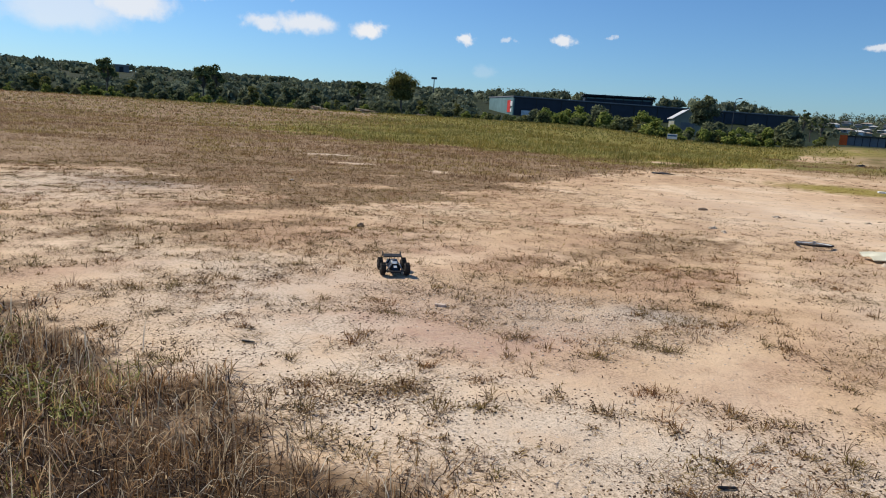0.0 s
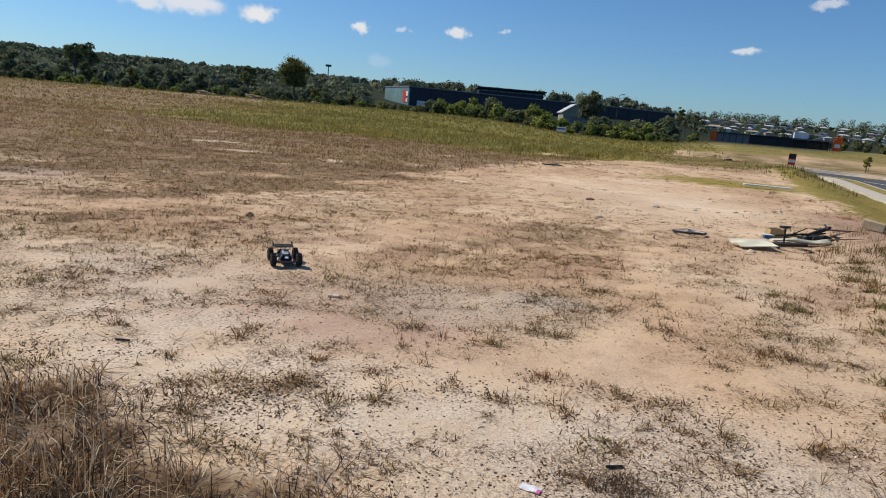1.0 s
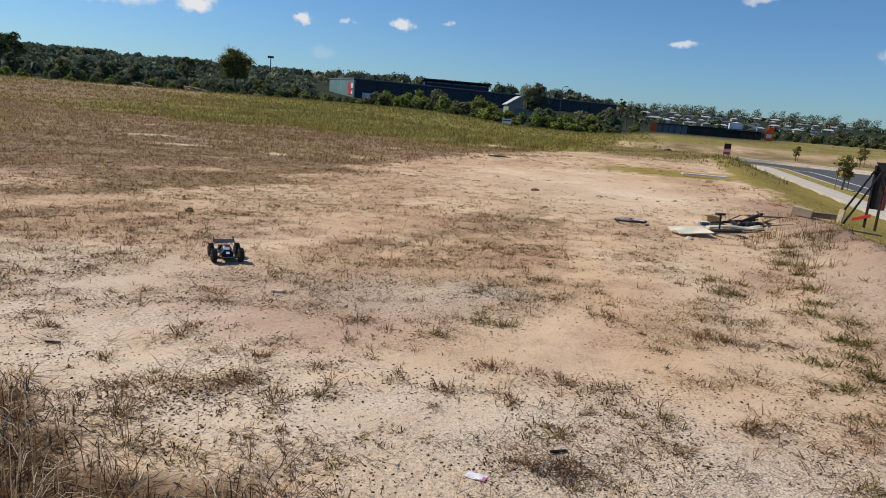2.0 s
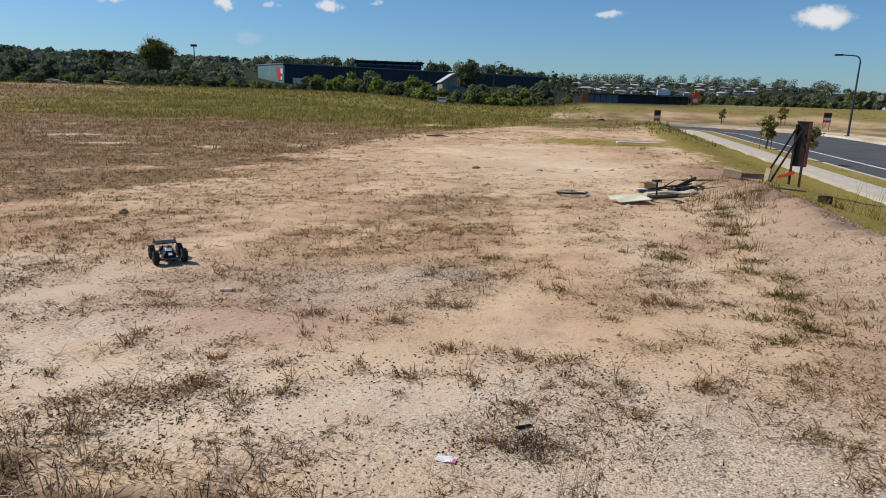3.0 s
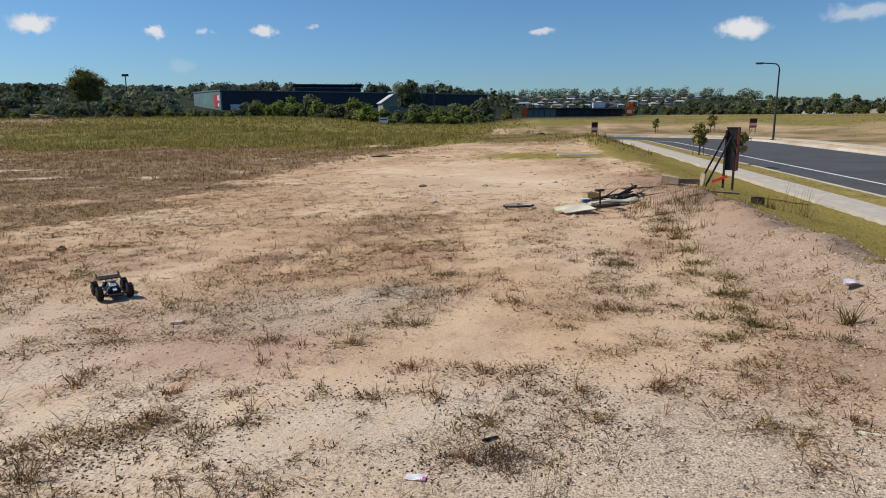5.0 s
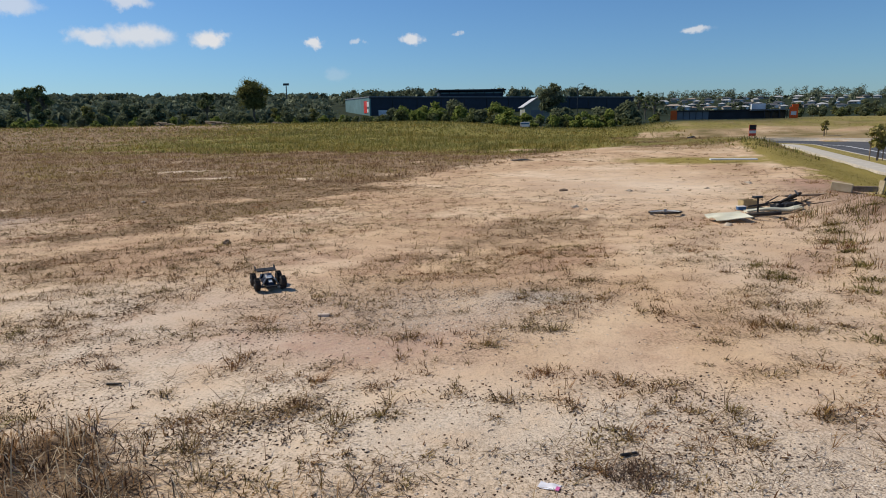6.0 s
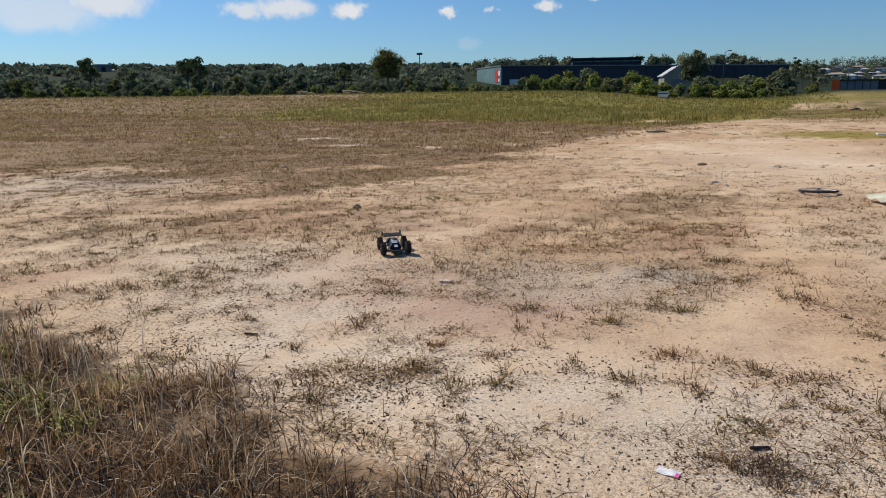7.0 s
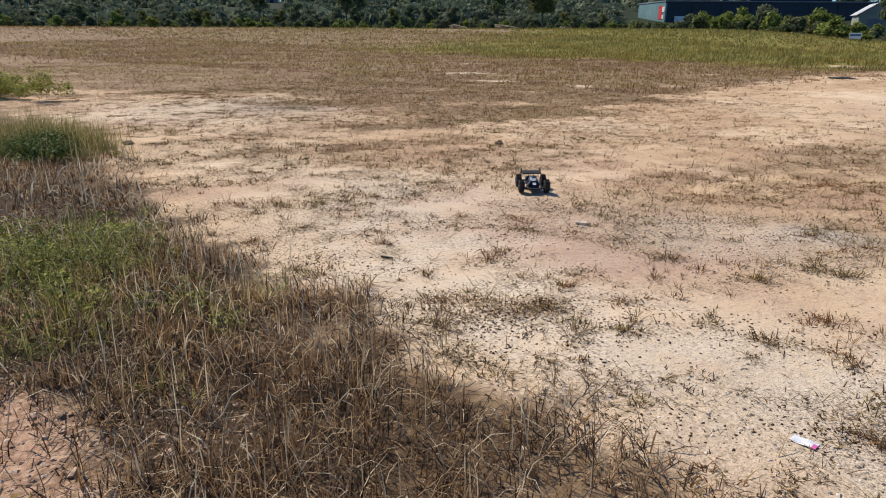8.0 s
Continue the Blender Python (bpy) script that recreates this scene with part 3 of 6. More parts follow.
def green_at(x, y):
    """The belt of tall green and yellow grass behind the lot, and the rough fields beyond."""
    near = 35.5 + 2.0 * ripple(x, y, 9, 1) + 2.2 * ripple(x, y, 3.2, 5) + 8 * smooth(-1.5, 3.5, x) + 3 * smooth(-14, -40, x)
    d = road_offset(x, y)
    u, s = road_uv(x, y)
    clear = np.where(u > -6, smooth(-8.2, -9.0, d), 1.0)
    lush = 0.25 + 0.75 * smooth(-44, -18, x + 0.25 * (y - 40))
    return np.clip(smooth(-2.5, 2.0, y - near) * clear * lush + smooth(8, 11, d) * (0.28 + 0.5 * smooth(18, 32, d) + 0.2 * ripple(x, y, 14, 2)), 0, 1)



def bare_track(x, y):
    """The swept sand in the middle of the lot."""
    return np.exp(-(((x - 0.9) / 4.0) ** 2) - (((y - 19.5) / 6.0) ** 2))


def lot_cover(x, y):
    """Where the low weeds of the lot stand."""
    patch = np.clip(0.5 + 0.6 * ripple(x, y, 2.6, 1) + 0.5 * ripple(x, y, 0.8, 8), 0.05, 1)
    track = bare_track(x, y)
    lane = np.exp(-(((x - 2.1 - 0.03 * y) / 0.5) ** 2)) * (y > 5)
    gravel = 0.95 * np.exp(-(((x - 1.3) / 1.2) ** 2) - (((y - 2.7) / 0.8) ** 2)) + 0.7 * np.exp(-(((x + 1.25) / 0.9) ** 2) - (((y - 5.7) / 0.6) ** 2))
    pink = np.exp(-(((x + 2.1) / 0.6) ** 2) - (((y - 4.55) / 0.3) ** 2))
    d = road_offset(x, y)
    patch = patch + 0.15 * smooth(5.5, 3.5, y) * smooth(2.5, 0.5, x)
    patch = np.clip(patch + 0.3 * smooth(-2.5, -6, x) * (0.6 + ripple(x, y, 1.7, 10)), 0, 1)
    return patch * (1 - 0.95 * np.clip(track * 1.25, 0, 1)) * (1 - 0.75 * lane) * (1 - 0.8 * gravel) * (1 - pink) * (d < -13.3) * (1 - bank_at(x, y))


ground = build_ground()


# ---------------------------------------------------------------- road, kerbs, footpath
def centre_line(step=1.5):
    pts = [(15.4, s) for s in np.arange(-30, 61, step)]
    pts += [(4.4 + 11 * math.cos(a), 61 + 11 * math.sin(a)) for a in np.linspace(0, math.pi / 2, 13)]
    pts += [(u, 72) for u in np.arange(2.9, -34, -step)]
    return pts


LINE = centre_line()


def ribbon(name, a, b, z0, z1, material, label, category, first=0, last=None):
    """A strip of the road's make-up between two offsets from its centre line, with a top and two sides."""
    pts = LINE[first:last]
    verts, faces = [], []
    for n, (u, s) in enumerate(pts):
        p, q = pts[max(0, n - 1)], pts[min(len(pts) - 1, n + 1)]
        t = Vector((q[0] - p[0], q[1] - p[1])).normalized()
        side = Vector((t.y, -t.x))
        for off, z in ((a, z0), (a, z1), (b, z1), (b, z0)):
            x, y = from_road(u + side.x * off, s + side.y * off)
            verts.append((x, y, z))
    for n in range(len(pts) - 1):
        i = 4 * n
        for j in range(3):
            faces.append((i + j, i + j + 1, i + j + 5, i + j + 4))
    ob = new(name, mesh_np(name, verts, faces, material))
    return tagged(ob, label, category, kind="structure")


ribbon("road", -4.85, 4.85, -1.0, -0.86, ASPHALT, "dark grey asphalt street bending round a lot", "road")
ribbon("gutter", -5.2, -4.85, -1.0, -0.845, CONCRETE, "pale concrete gutter along the asphalt", "gutter")
ribbon("gutter", 4.85, 5.2, -1.0, -0.845, CONCRETE, "pale concrete gutter along the asphalt", "gutter")
ribbon("kerb", -5.36, -5.2, -1.0, -0.715, CONCRETE, "pale concrete kerb beside the verge", "kerb")
ribbon("kerb", 5.2, 5.6, -1.0, -0.715, CONCRETE, "pale concrete kerb beside the field", "kerb")
ribbon("verge", -6.4, -5.36, -1.0, -0.725, TURF, "mown yellow-green grass verge beside the kerb", "verge")
ribbon("road_line", -3.0, -2.86, -0.9, -0.855, PAINT_WHITE, "white painted lane line on the asphalt", "road marking", 0, 66)
ribbon("footpath_far", 7.1, 8.3, -1.0, -0.66, CONCRETE, "pale concrete footpath across the street", "footpath", 30)


def build_footpath():
    path = ribbon("footpath", -7.55, -6.4, -1.0, -0.735, CONCRETE, "pale concrete footpath of cast slabs", "footpath")
    slab = boxed(0.0, 1.138, 0.0, 1.488, -0.03, 0.0, 0.006)
    slab_mesh = bpy.data.meshes.new("slab")
    slab.to_mesh(slab_mesh)
    slab.free()
    slab_mesh.materials.append(CONCRETE)
    for n in range(12, 60):
        u, s = LINE[n]
        x, y = from_road(u - 7.545, s + 0.006)
        ob = new("slab", slab_mesh)
        ob.parent = path
        ob.matrix_world = Matrix.Translation((x, y, -0.712)) @ Matrix.Rotation(-math.atan2(RS, RC), 4, "Z")


# ---------------------------------------------------------------- grass, weeds, litter
rng = np.random.default_rng(11)


def blades(x, y, tall, wide, lean, turn, z=None, bend=0.6, plain=False):
    """Curved tapering blades: arrays of place, length, width, lean from upright and turn. Three triangles each; plain: one, for far grass."""
    z = height(x, y) - 0.005 if z is None else z
    n = len(x)
    dx, dy = np.cos(turn), np.sin(turn)
    l1, l2 = lean, np.minimum(lean * (1 + bend), 1.75)
    m = np.stack([x + dx * np.sin(l1) * tall * 0.55, y + dy * np.sin(l1) * tall * 0.55, z + np.cos(l1) * tall * 0.55], -1)
    t = m + np.stack([dx * np.sin(l2) * tall * 0.45, dy * np.sin(l2) * tall * 0.45, np.cos(l2) * tall * 0.45], -1)
    t[:, 2] = np.maximum(t[:, 2], z + 0.004)
    base = np.stack([x, y, z], -1)
    spin = rng.uniform(-0.9, 0.9, n)
    side = np.stack([-np.sin(turn + spin) * wide / 2, np.cos(turn + spin) * wide / 2, 0 * wide], -1)
    if plain:
        verts = np.stack([base - side * 1.3, base + side * 1.3, t], 1).reshape(-1, 3)
        return verts, np.arange(3 * n).reshape(-1, 3)
    verts = np.stack([base - side, base + side, m + side * 0.8, m - side * 0.8, t], 1).reshape(-1, 3)
    i = np.arange(n)[:, None] * 5
    return verts, np.concatenate([i + [0, 1, 2], i + [0, 2, 3], i + [3, 2, 4]], 0)


def joined(chunks):
    verts, faces, at = [], [], 0
    for v, f in chunks:
        verts.append(v)
        faces.append(f + at)
        at += len(v)
    return np.concatenate(verts), np.concatenate(faces)


def tufts(cx, cy, radius, count, tall, wide, lean, spread=0.35, plain=False):
    """Many tufts: each with blades that fan out from its middle."""
    k = np.repeat(np.arange(len(cx)), count)
    n = len(k)
    turn = rng.uniform(0, 2 * np.pi, n)
    out = np.abs(rng.normal(0, 0.5, n)) * radius[k]
    x, y = cx[k] + out * np.cos(turn), cy[k] + out * np.sin(turn)
    turn = turn + rng.normal(0, 0.7, n)
    return blades(x, y, tall[k] * rng.uniform(0.45, 1.15, n), wide[k] * rng.uniform(0.7, 1.3, n), np.clip(lean + rng.normal(0, spread, n), 0, 1.5), turn, plain=plain)


def mats(cx, cy, reach, count, runs, tall, wide, lean=1.0, plain=False):
    """Sprawling weeds: short blades set along a few runners that lie out from each middle."""
    k = np.repeat(np.arange(len(cx)), count)
    n = len(k)
    run = rng.integers(0, runs, n)
    base = rng.uniform(0, 6.283, (len(cx), runs))
    curl = rng.normal(0, 0.5, (len(cx), runs))
    size = rng.uniform(0.4, 1.1, (len(cx), runs))
    t = rng.uniform(0, 1, n) ** 1.3
    way = base[k, run] + curl[k, run] * t
    out = reach[k] * size[k, run] * t
    x = cx[k] + out * np.cos(way) + rng.normal(0, 0.11, n) * reach[k]
    y = cy[k] + out * np.sin(way) + rng.normal(0, 0.08, n) * reach[k]
    long = tall[k] * rng.uniform(0.4, 1.2, n) * (1.1 - 0.4 * t)
    turn = np.where(rng.random(n) < 0.6, way + rng.normal(0, 0.6, n), rng.uniform(0, 6.283, n))
    return blades(x, y, long, wide[k] * rng.uniform(0.7, 1.3, n), np.clip(lean + 0.35 * rng.normal(0, 1, n), 0.1, 1.5), turn, plain=plain)


def stuff(name, data, material, label, category):
    return tagged(new(name, mesh_np(name, *data, material)), label, category, kind="stuff")


def scattered(n, x0, x1, y0, y1, keep):
    x, y = rng.uniform(x0, x1, n), rng.uniform(y0, y1, n)
    k = rng.uniform(0, 1, n) < keep(x, y)
    return x[k], y[k]


CLUMPS_NEAR = [(-1.33, 4.85), (-0.69, 4.72), (-0.2, 4.26), (0.27, 4.22), (-0.79, 3.84), (-0.45, 3.79), (0.63, 3.78), (0.87, 3.82), (0.67, 5.76), (1.58, 5.57), (2.09, 5.65), (2.58, 5.16), (2.68, 4.77), (-0.43, 5.19), (-0.19, 5.19), (-0.55, 6.16), (0.65, 6.7), (0.12, 6.95), (-1.14, 3.45), (-1.36, 3.28), (-2.39, 4.03), (-1.72, 3.84), (-1.31, 3.88), (-2.61, 4.86), (1.78, 3.34), (2.96, 4.5), (1.02, 5.1), (-0.04, 3.79), (0.9, 3.43), (1.36, 3.86), (0.25, 3.44), (-2.02, 2.83)]
CLUMPS_WEST = [(-4.2, 3.29), (-4.92, 4.17), (-4.17, 3.78), (-3.28, 3.84), (-2.43, 4.26), (-2.52, 4.83), (-3.15, 3.0), (-2.62, 3.52), (-3.62, 4.07), (-2.07, 3.31), (-1.7, 3.5), (-3.46, 3.0)]
CLUMPS_BERM = [(2.05, 7.6), (2.1, 7.35), (2.0, 8.0), (3.55, 9.9), (3.3, 9.4), (3.1, 7.9), (3.0, 6.5), (2.85, 5.9), (3.7, 10.6), (4.5, 11.2), (2.27, 5.26), (2.68, 5.99), (2.62, 5.51), (3.01, 7.24), (3.26, 8.73), (3.53, 10.11), (2.26, 4.8), (2.58, 5.09), (2.73, 6.69)]


def build_lot_weeds():
    chunks = []
    for n, x0, x1, y0, y1, size, count, wide in ((3000, -12, 3.0, 1.8, 9, 1.15, 62, 0.006), (9000, -14, 3.2, 1.6, 9, 0.42, 20, 0.0075), (5200, -16, 4, 8.5, 20, 0.95, 22, 0.014), (1800, -20, 6, 20, 34, 1.4, 16, 0.02)):
        x, y = scattered(n, x0, x1, y0, y1, lambda a, b: lot_cover(a, b) ** (2.0 if size == 1.15 else 1.5))
        k = len(x)
        small = rng.uniform(0.3, 1.35, k) * size
        chunks.append(mats(x, y, 0.19 * small, count, 6, 0.07 * small ** 0.5, wide * np.ones(k), 1.22, size != 1.15))
    # weeds straggling over the berm and the edge of the verge
    def edge_of_verge(a, b):
        d = road_offset(a, b)
        return smooth(-14.6, -12.8, d) * smooth(-11.0, -12.2, d) * np.clip(0.45 + 0.7 * ripple(a, b, 1.6, 3), 0.05, 1)

    x, y = scattered(5200, 2.2, 12, 2.5, 24, edge_of_verge)
    k = len(x)
    chunks.append(mats(x, y, rng.uniform(0.08, 0.26, k), 26, 6, rng.uniform(0.05, 0.11, k), np.full(k, 0.008), 1.1, True))
    spots = np.array(CLUMPS_NEAR + CLUMPS_WEST)
    k = len(spots)
    chunks.append(mats(spots[:, 0], spots[:, 1], rng.uniform(0.16, 0.3, k), 150, 8, rng.uniform(0.06, 0.10, k), np.full(k, 0.0052), 1.1))
    spots = np.array(CLUMPS_BERM)
    k = len(spots)
    stuff("olive_weeds", mats(spots[:, 0], spots[:, 1], rng.uniform(0.25, 0.42, k), 300, 9, rng.uniform(0.06, 0.11, k), np.full(k, 0.008), 1.15), OLIVE, "sprawling olive weeds on a dirt berm", "weeds")
    # dead scraps lying flat
    for n, x0, x1, y0, y1, long, wide in ((14000, -9, 3.6, 3.0, 9.5, 0.035, 0.007), (12000, -16, 4, 8, 20, 0.08, 0.014)):
        x, y = scattered(n, x0, x1, y0, y1, lambda a, b: np.clip(lot_cover(a, b) * 1.15 - 0.12, 0, 1) ** 1.3)
        k = len(x)
        chunks.append(blades(x, y, long * rng.uniform(0.3, 1.5, k), wide * rng.uniform(0.6, 1.6, k), rng.uniform(1.25, 1.55, k), rng.uniform(0, 6.283, k), height(x, y) + 0.006, plain=True))
    # dense little tussocks over the middle of the lot, in straggling groups
    def mid_cover(a, b):
        grown = np.clip(0.5 + 0.3 * smooth(-2.0, -5.0, a) + 0.3 * ripple(a, b, 2.1, 6) + 0.45 * ripple(a, b, 0.7, 14), 0.03, 1) * (1 - 0.45 * np.exp(-(((a + 1.5) / 1.8) ** 2) - (((b - 10.0) / 1.7) ** 2)))
        return grown * (1 - 0.93 * np.clip(1.2 * bare_track(a, b), 0, 1)) * (1 - 0.7 * np.exp(-(((a - 2.6 - 0.03 * b) / 0.45) ** 2))) * (1 - 0.75 * np.exp(-(((a + 1.2) / 1.2) ** 2) - (((b - 5.7) / 0.8) ** 2))) * (road_offset(a, b) < -13.4) * (1 - bank_at(a, b))

    for n, x0, x1, y0, y1, blade, wide, tall in ((6200, -17, 3.4, 5.6, 11, 24, 0.0065, 0.06), (7200, -17, 4.6, 9.5, 17, 22, 0.009, 0.07), (2600, -18, 6.5, 16, 34, 20, 0.014, 0.095)):
        x, y = scattered(n, x0, x1, y0, y1, mid_cover)
        k = np.repeat(np.arange(len(x)), 3)
        big = (0.2 + 1.05 * rng.random(len(x)) ** 1.6)[k]
        x, y = x[k] + rng.normal(0, 0.13, len(k)) * big, y[k] + rng.normal(0, 0.08, len(k)) * big
        k = len(x)
        chunks.append(tufts(x, y, 0.10 * big, blade, tall * big ** 0.5 * rng.uniform(0.5, 1.2, k), np.full(k, wide), 1.16, 0.28, True))
    stuff("lot_weeds", joined(chunks), RUNNER, "low sprawling brown and olive weeds on sand", "weeds")
    x, y = scattered(160, -6, 3.0, 2.4, 9, lambda a, b: lot_cover(a, b))
    k = len(x)
    stuff("upright_weeds", tufts(x, y, np.full(k, 0.04), 12, rng.uniform(0.05, 0.18, k), np.full(k, 0.0035), 0.65), RUNNER, "small upright dry weeds on sand", "weeds")
    x, y = scattered(420, -5, 3.0, 2.2, 6.5, lambda a, b: np.clip(lot_cover(a, b) * 1.4 - 0.2, 0, 1))
    k = len(x)
    stuff("dead_stems", mats(x, y, rng.uniform(0.05, 0.16, k), 34, 6, rng.uniform(0.03, 0.06, k), np.full(k, 0.0055), 1.2), CHIP, "dark dead stems sprawling over the sand", "weeds")
    # long thin runners arching over the sand
    x, y = scattered(2900, -9, 3.2, 2.2, 8.8, lambda a, b: np.clip(lot_cover(a, b) * 1.35 - 0.15, 0, 1))
    spots = np.concatenate([np.stack([x, y], -1), np.array(CLUMPS_NEAR + CLUMPS_WEST)])
    k = np.repeat(np.arange(len(spots)), 20)
    size = rng.uniform(0.35, 1.2, len(spots))[k]
    n = len(k)
    turn = rng.uniform(0, 6.283, n)
    x, y = spots[k, 0] + rng.normal(0, 0.05, n) * size, spots[k, 1] + rng.normal(0, 0.04, n) * size
    stuff("weed_runners", blades(x, y, rng.uniform(0.04, 0.2, n) * size, rng.uniform(0.0028, 0.006, n), np.clip(rng.normal(1.32, 0.14, n), 0.75, 1.48), turn, bend=0.2), STEM, "thin dark runners of dry weeds arching over sand", "weeds")
    # dark dead herbs with knotted stems
    x, y = np.array([-1.54, -1.57, -1.19, -1.25, -1.75]), np.array([3.16, 3.05, 3.01, 3.2, 3.4])
    stuff("dead_herbs", mats(x, y, np.full(5, 0.13), 60, 7, np.full(5, 0.04), np.full(5, 0.006), 1.0), CHIP, "blackened dead herbs with knotted stems", "weeds")


def build_russet():
    chunks = []
    for n, x0, x1, y0, y1, wide, tall, c in ((30000, -34, 2, 6, 20, 0.009, 0.09, 8), (36000, -60, 3, 18, 40, 0.018, 0.17, 7), (15000, -110, -16, 36, 75, 0.05, 0.24, 6), (8000, -110, -34, 12, 36, 0.035, 0.17, 6)):
        x, y = scattered(n, x0, x1, y0, y1, lambda a, b: np.clip(brown_at(a, b) * (1 - bank_at(a, b)), 0, 1) ** 1.4)
        k = len(x)
        chunks.append(tufts(x, y, rng.uniform(0.05, 0.16, k) * tall / 0.12, c, tall * rng.uniform(0.5, 1.5, k) * (1 + 0.35 * ripple(x, y, 4, 6)), np.full(k, wide), 0.95, 0.35, True))
    stuff("russet_grass", joined(chunks), RUSSET, "thin russet dry grass over the back of the lot", "grass")


def build_meadow():
    chunks = []
    x, y = scattered(50000, -75, 4, 34, 70, lambda a, b: green_at(a, b) ** 0.7 * np.clip(0.75 + 0.4 * ripple(a, b, 7, 4), 0.1, 1))
    k = len(x)
    chunks.append(tufts(x, y, rng.uniform(0.12, 0.35, k), 6, (0.12 + 0.24 * green_at(x, y) + 0.12 * ripple(x, y, 5, 3)) * rng.uniform(0.4, 1.2, k) * (1 - 0.5 * smooth(0, 4, x)) * (1 + 0.5 * ripple(x, y, 2.2, 9)), np.full(k, 0.04), 1.0, 0.45, True))
    x, y = scattered(26000, -110, 14, 64, 118, lambda a, b: green_at(a, b) * 0.8)
    k = len(x)
    chunks.append(tufts(x, y, rng.uniform(0.2, 0.6, k), 6, rng.uniform(0.2, 0.5, k), np.full(k, 0.075), 0.9, 0.4, True))
    x, y = scattered(15000, 15, 130, 28, 120, lambda a, b: smooth(10, 16, road_offset(a, b)) * (0.35 + 0.4 * ripple(a, b, 12, 3)))
    k = len(x)
    x2, y2 = scattered(9000, 2.5, 12.5, 32, 64, lambda a, b: smooth(34, 42, b) * (road_offset(a, b) < -8) * np.clip(0.45 + 0.6 * ripple(a, b, 4, 7), 0, 1))
    x, y = np.concatenate([x, x2]), np.concatenate([y, y2])
    k = len(x)
    field = tufts(x, y, rng.uniform(0.2, 0.7, k), 6, rng.uniform(0.1, 0.26, k) * np.where(y < 64, 0.8, 1.0), np.where((x < 13) & (y < 64), 0.022, 0.045), 1.05, 0.35, True)
    # a rough hump of long grass by the far corner
    k = 130
    x, y = rng.normal(10.0, 1.0, k), rng.normal(42, 3.5, k)
    chunks.append(tufts(x, y, np.full(k, 0.3), 9, rng.uniform(0.15, 0.4, k), np.full(k, 0.03), 0.5, 0.3))
    stuff("field_grass", field, RUSSET, "dry tan grass over the field across the street", "grass")
    stuff("meadow_grass", joined(chunks), MEADOW, "tall green and straw-yellow grass behind the lot", "grass")


def build_verge_grass():
    x, y = scattered(26000, 3, 16, 5, 50, lambda a, b: smooth(-12.3, -11.4, road_offset(a, b)) * (road_offset(a, b) < -7.6) * np.clip(1.2 - b / 60, 0.2, 1))
    k = len(x)
    stuff("verge_grass", tufts(x, y, np.full(k, 0.09), 5, rng.uniform(0.02, 0.065, k), np.full(k, 0.011), 0.9, plain=True), VERGE, "short yellow-green grass on the verge", "grass")


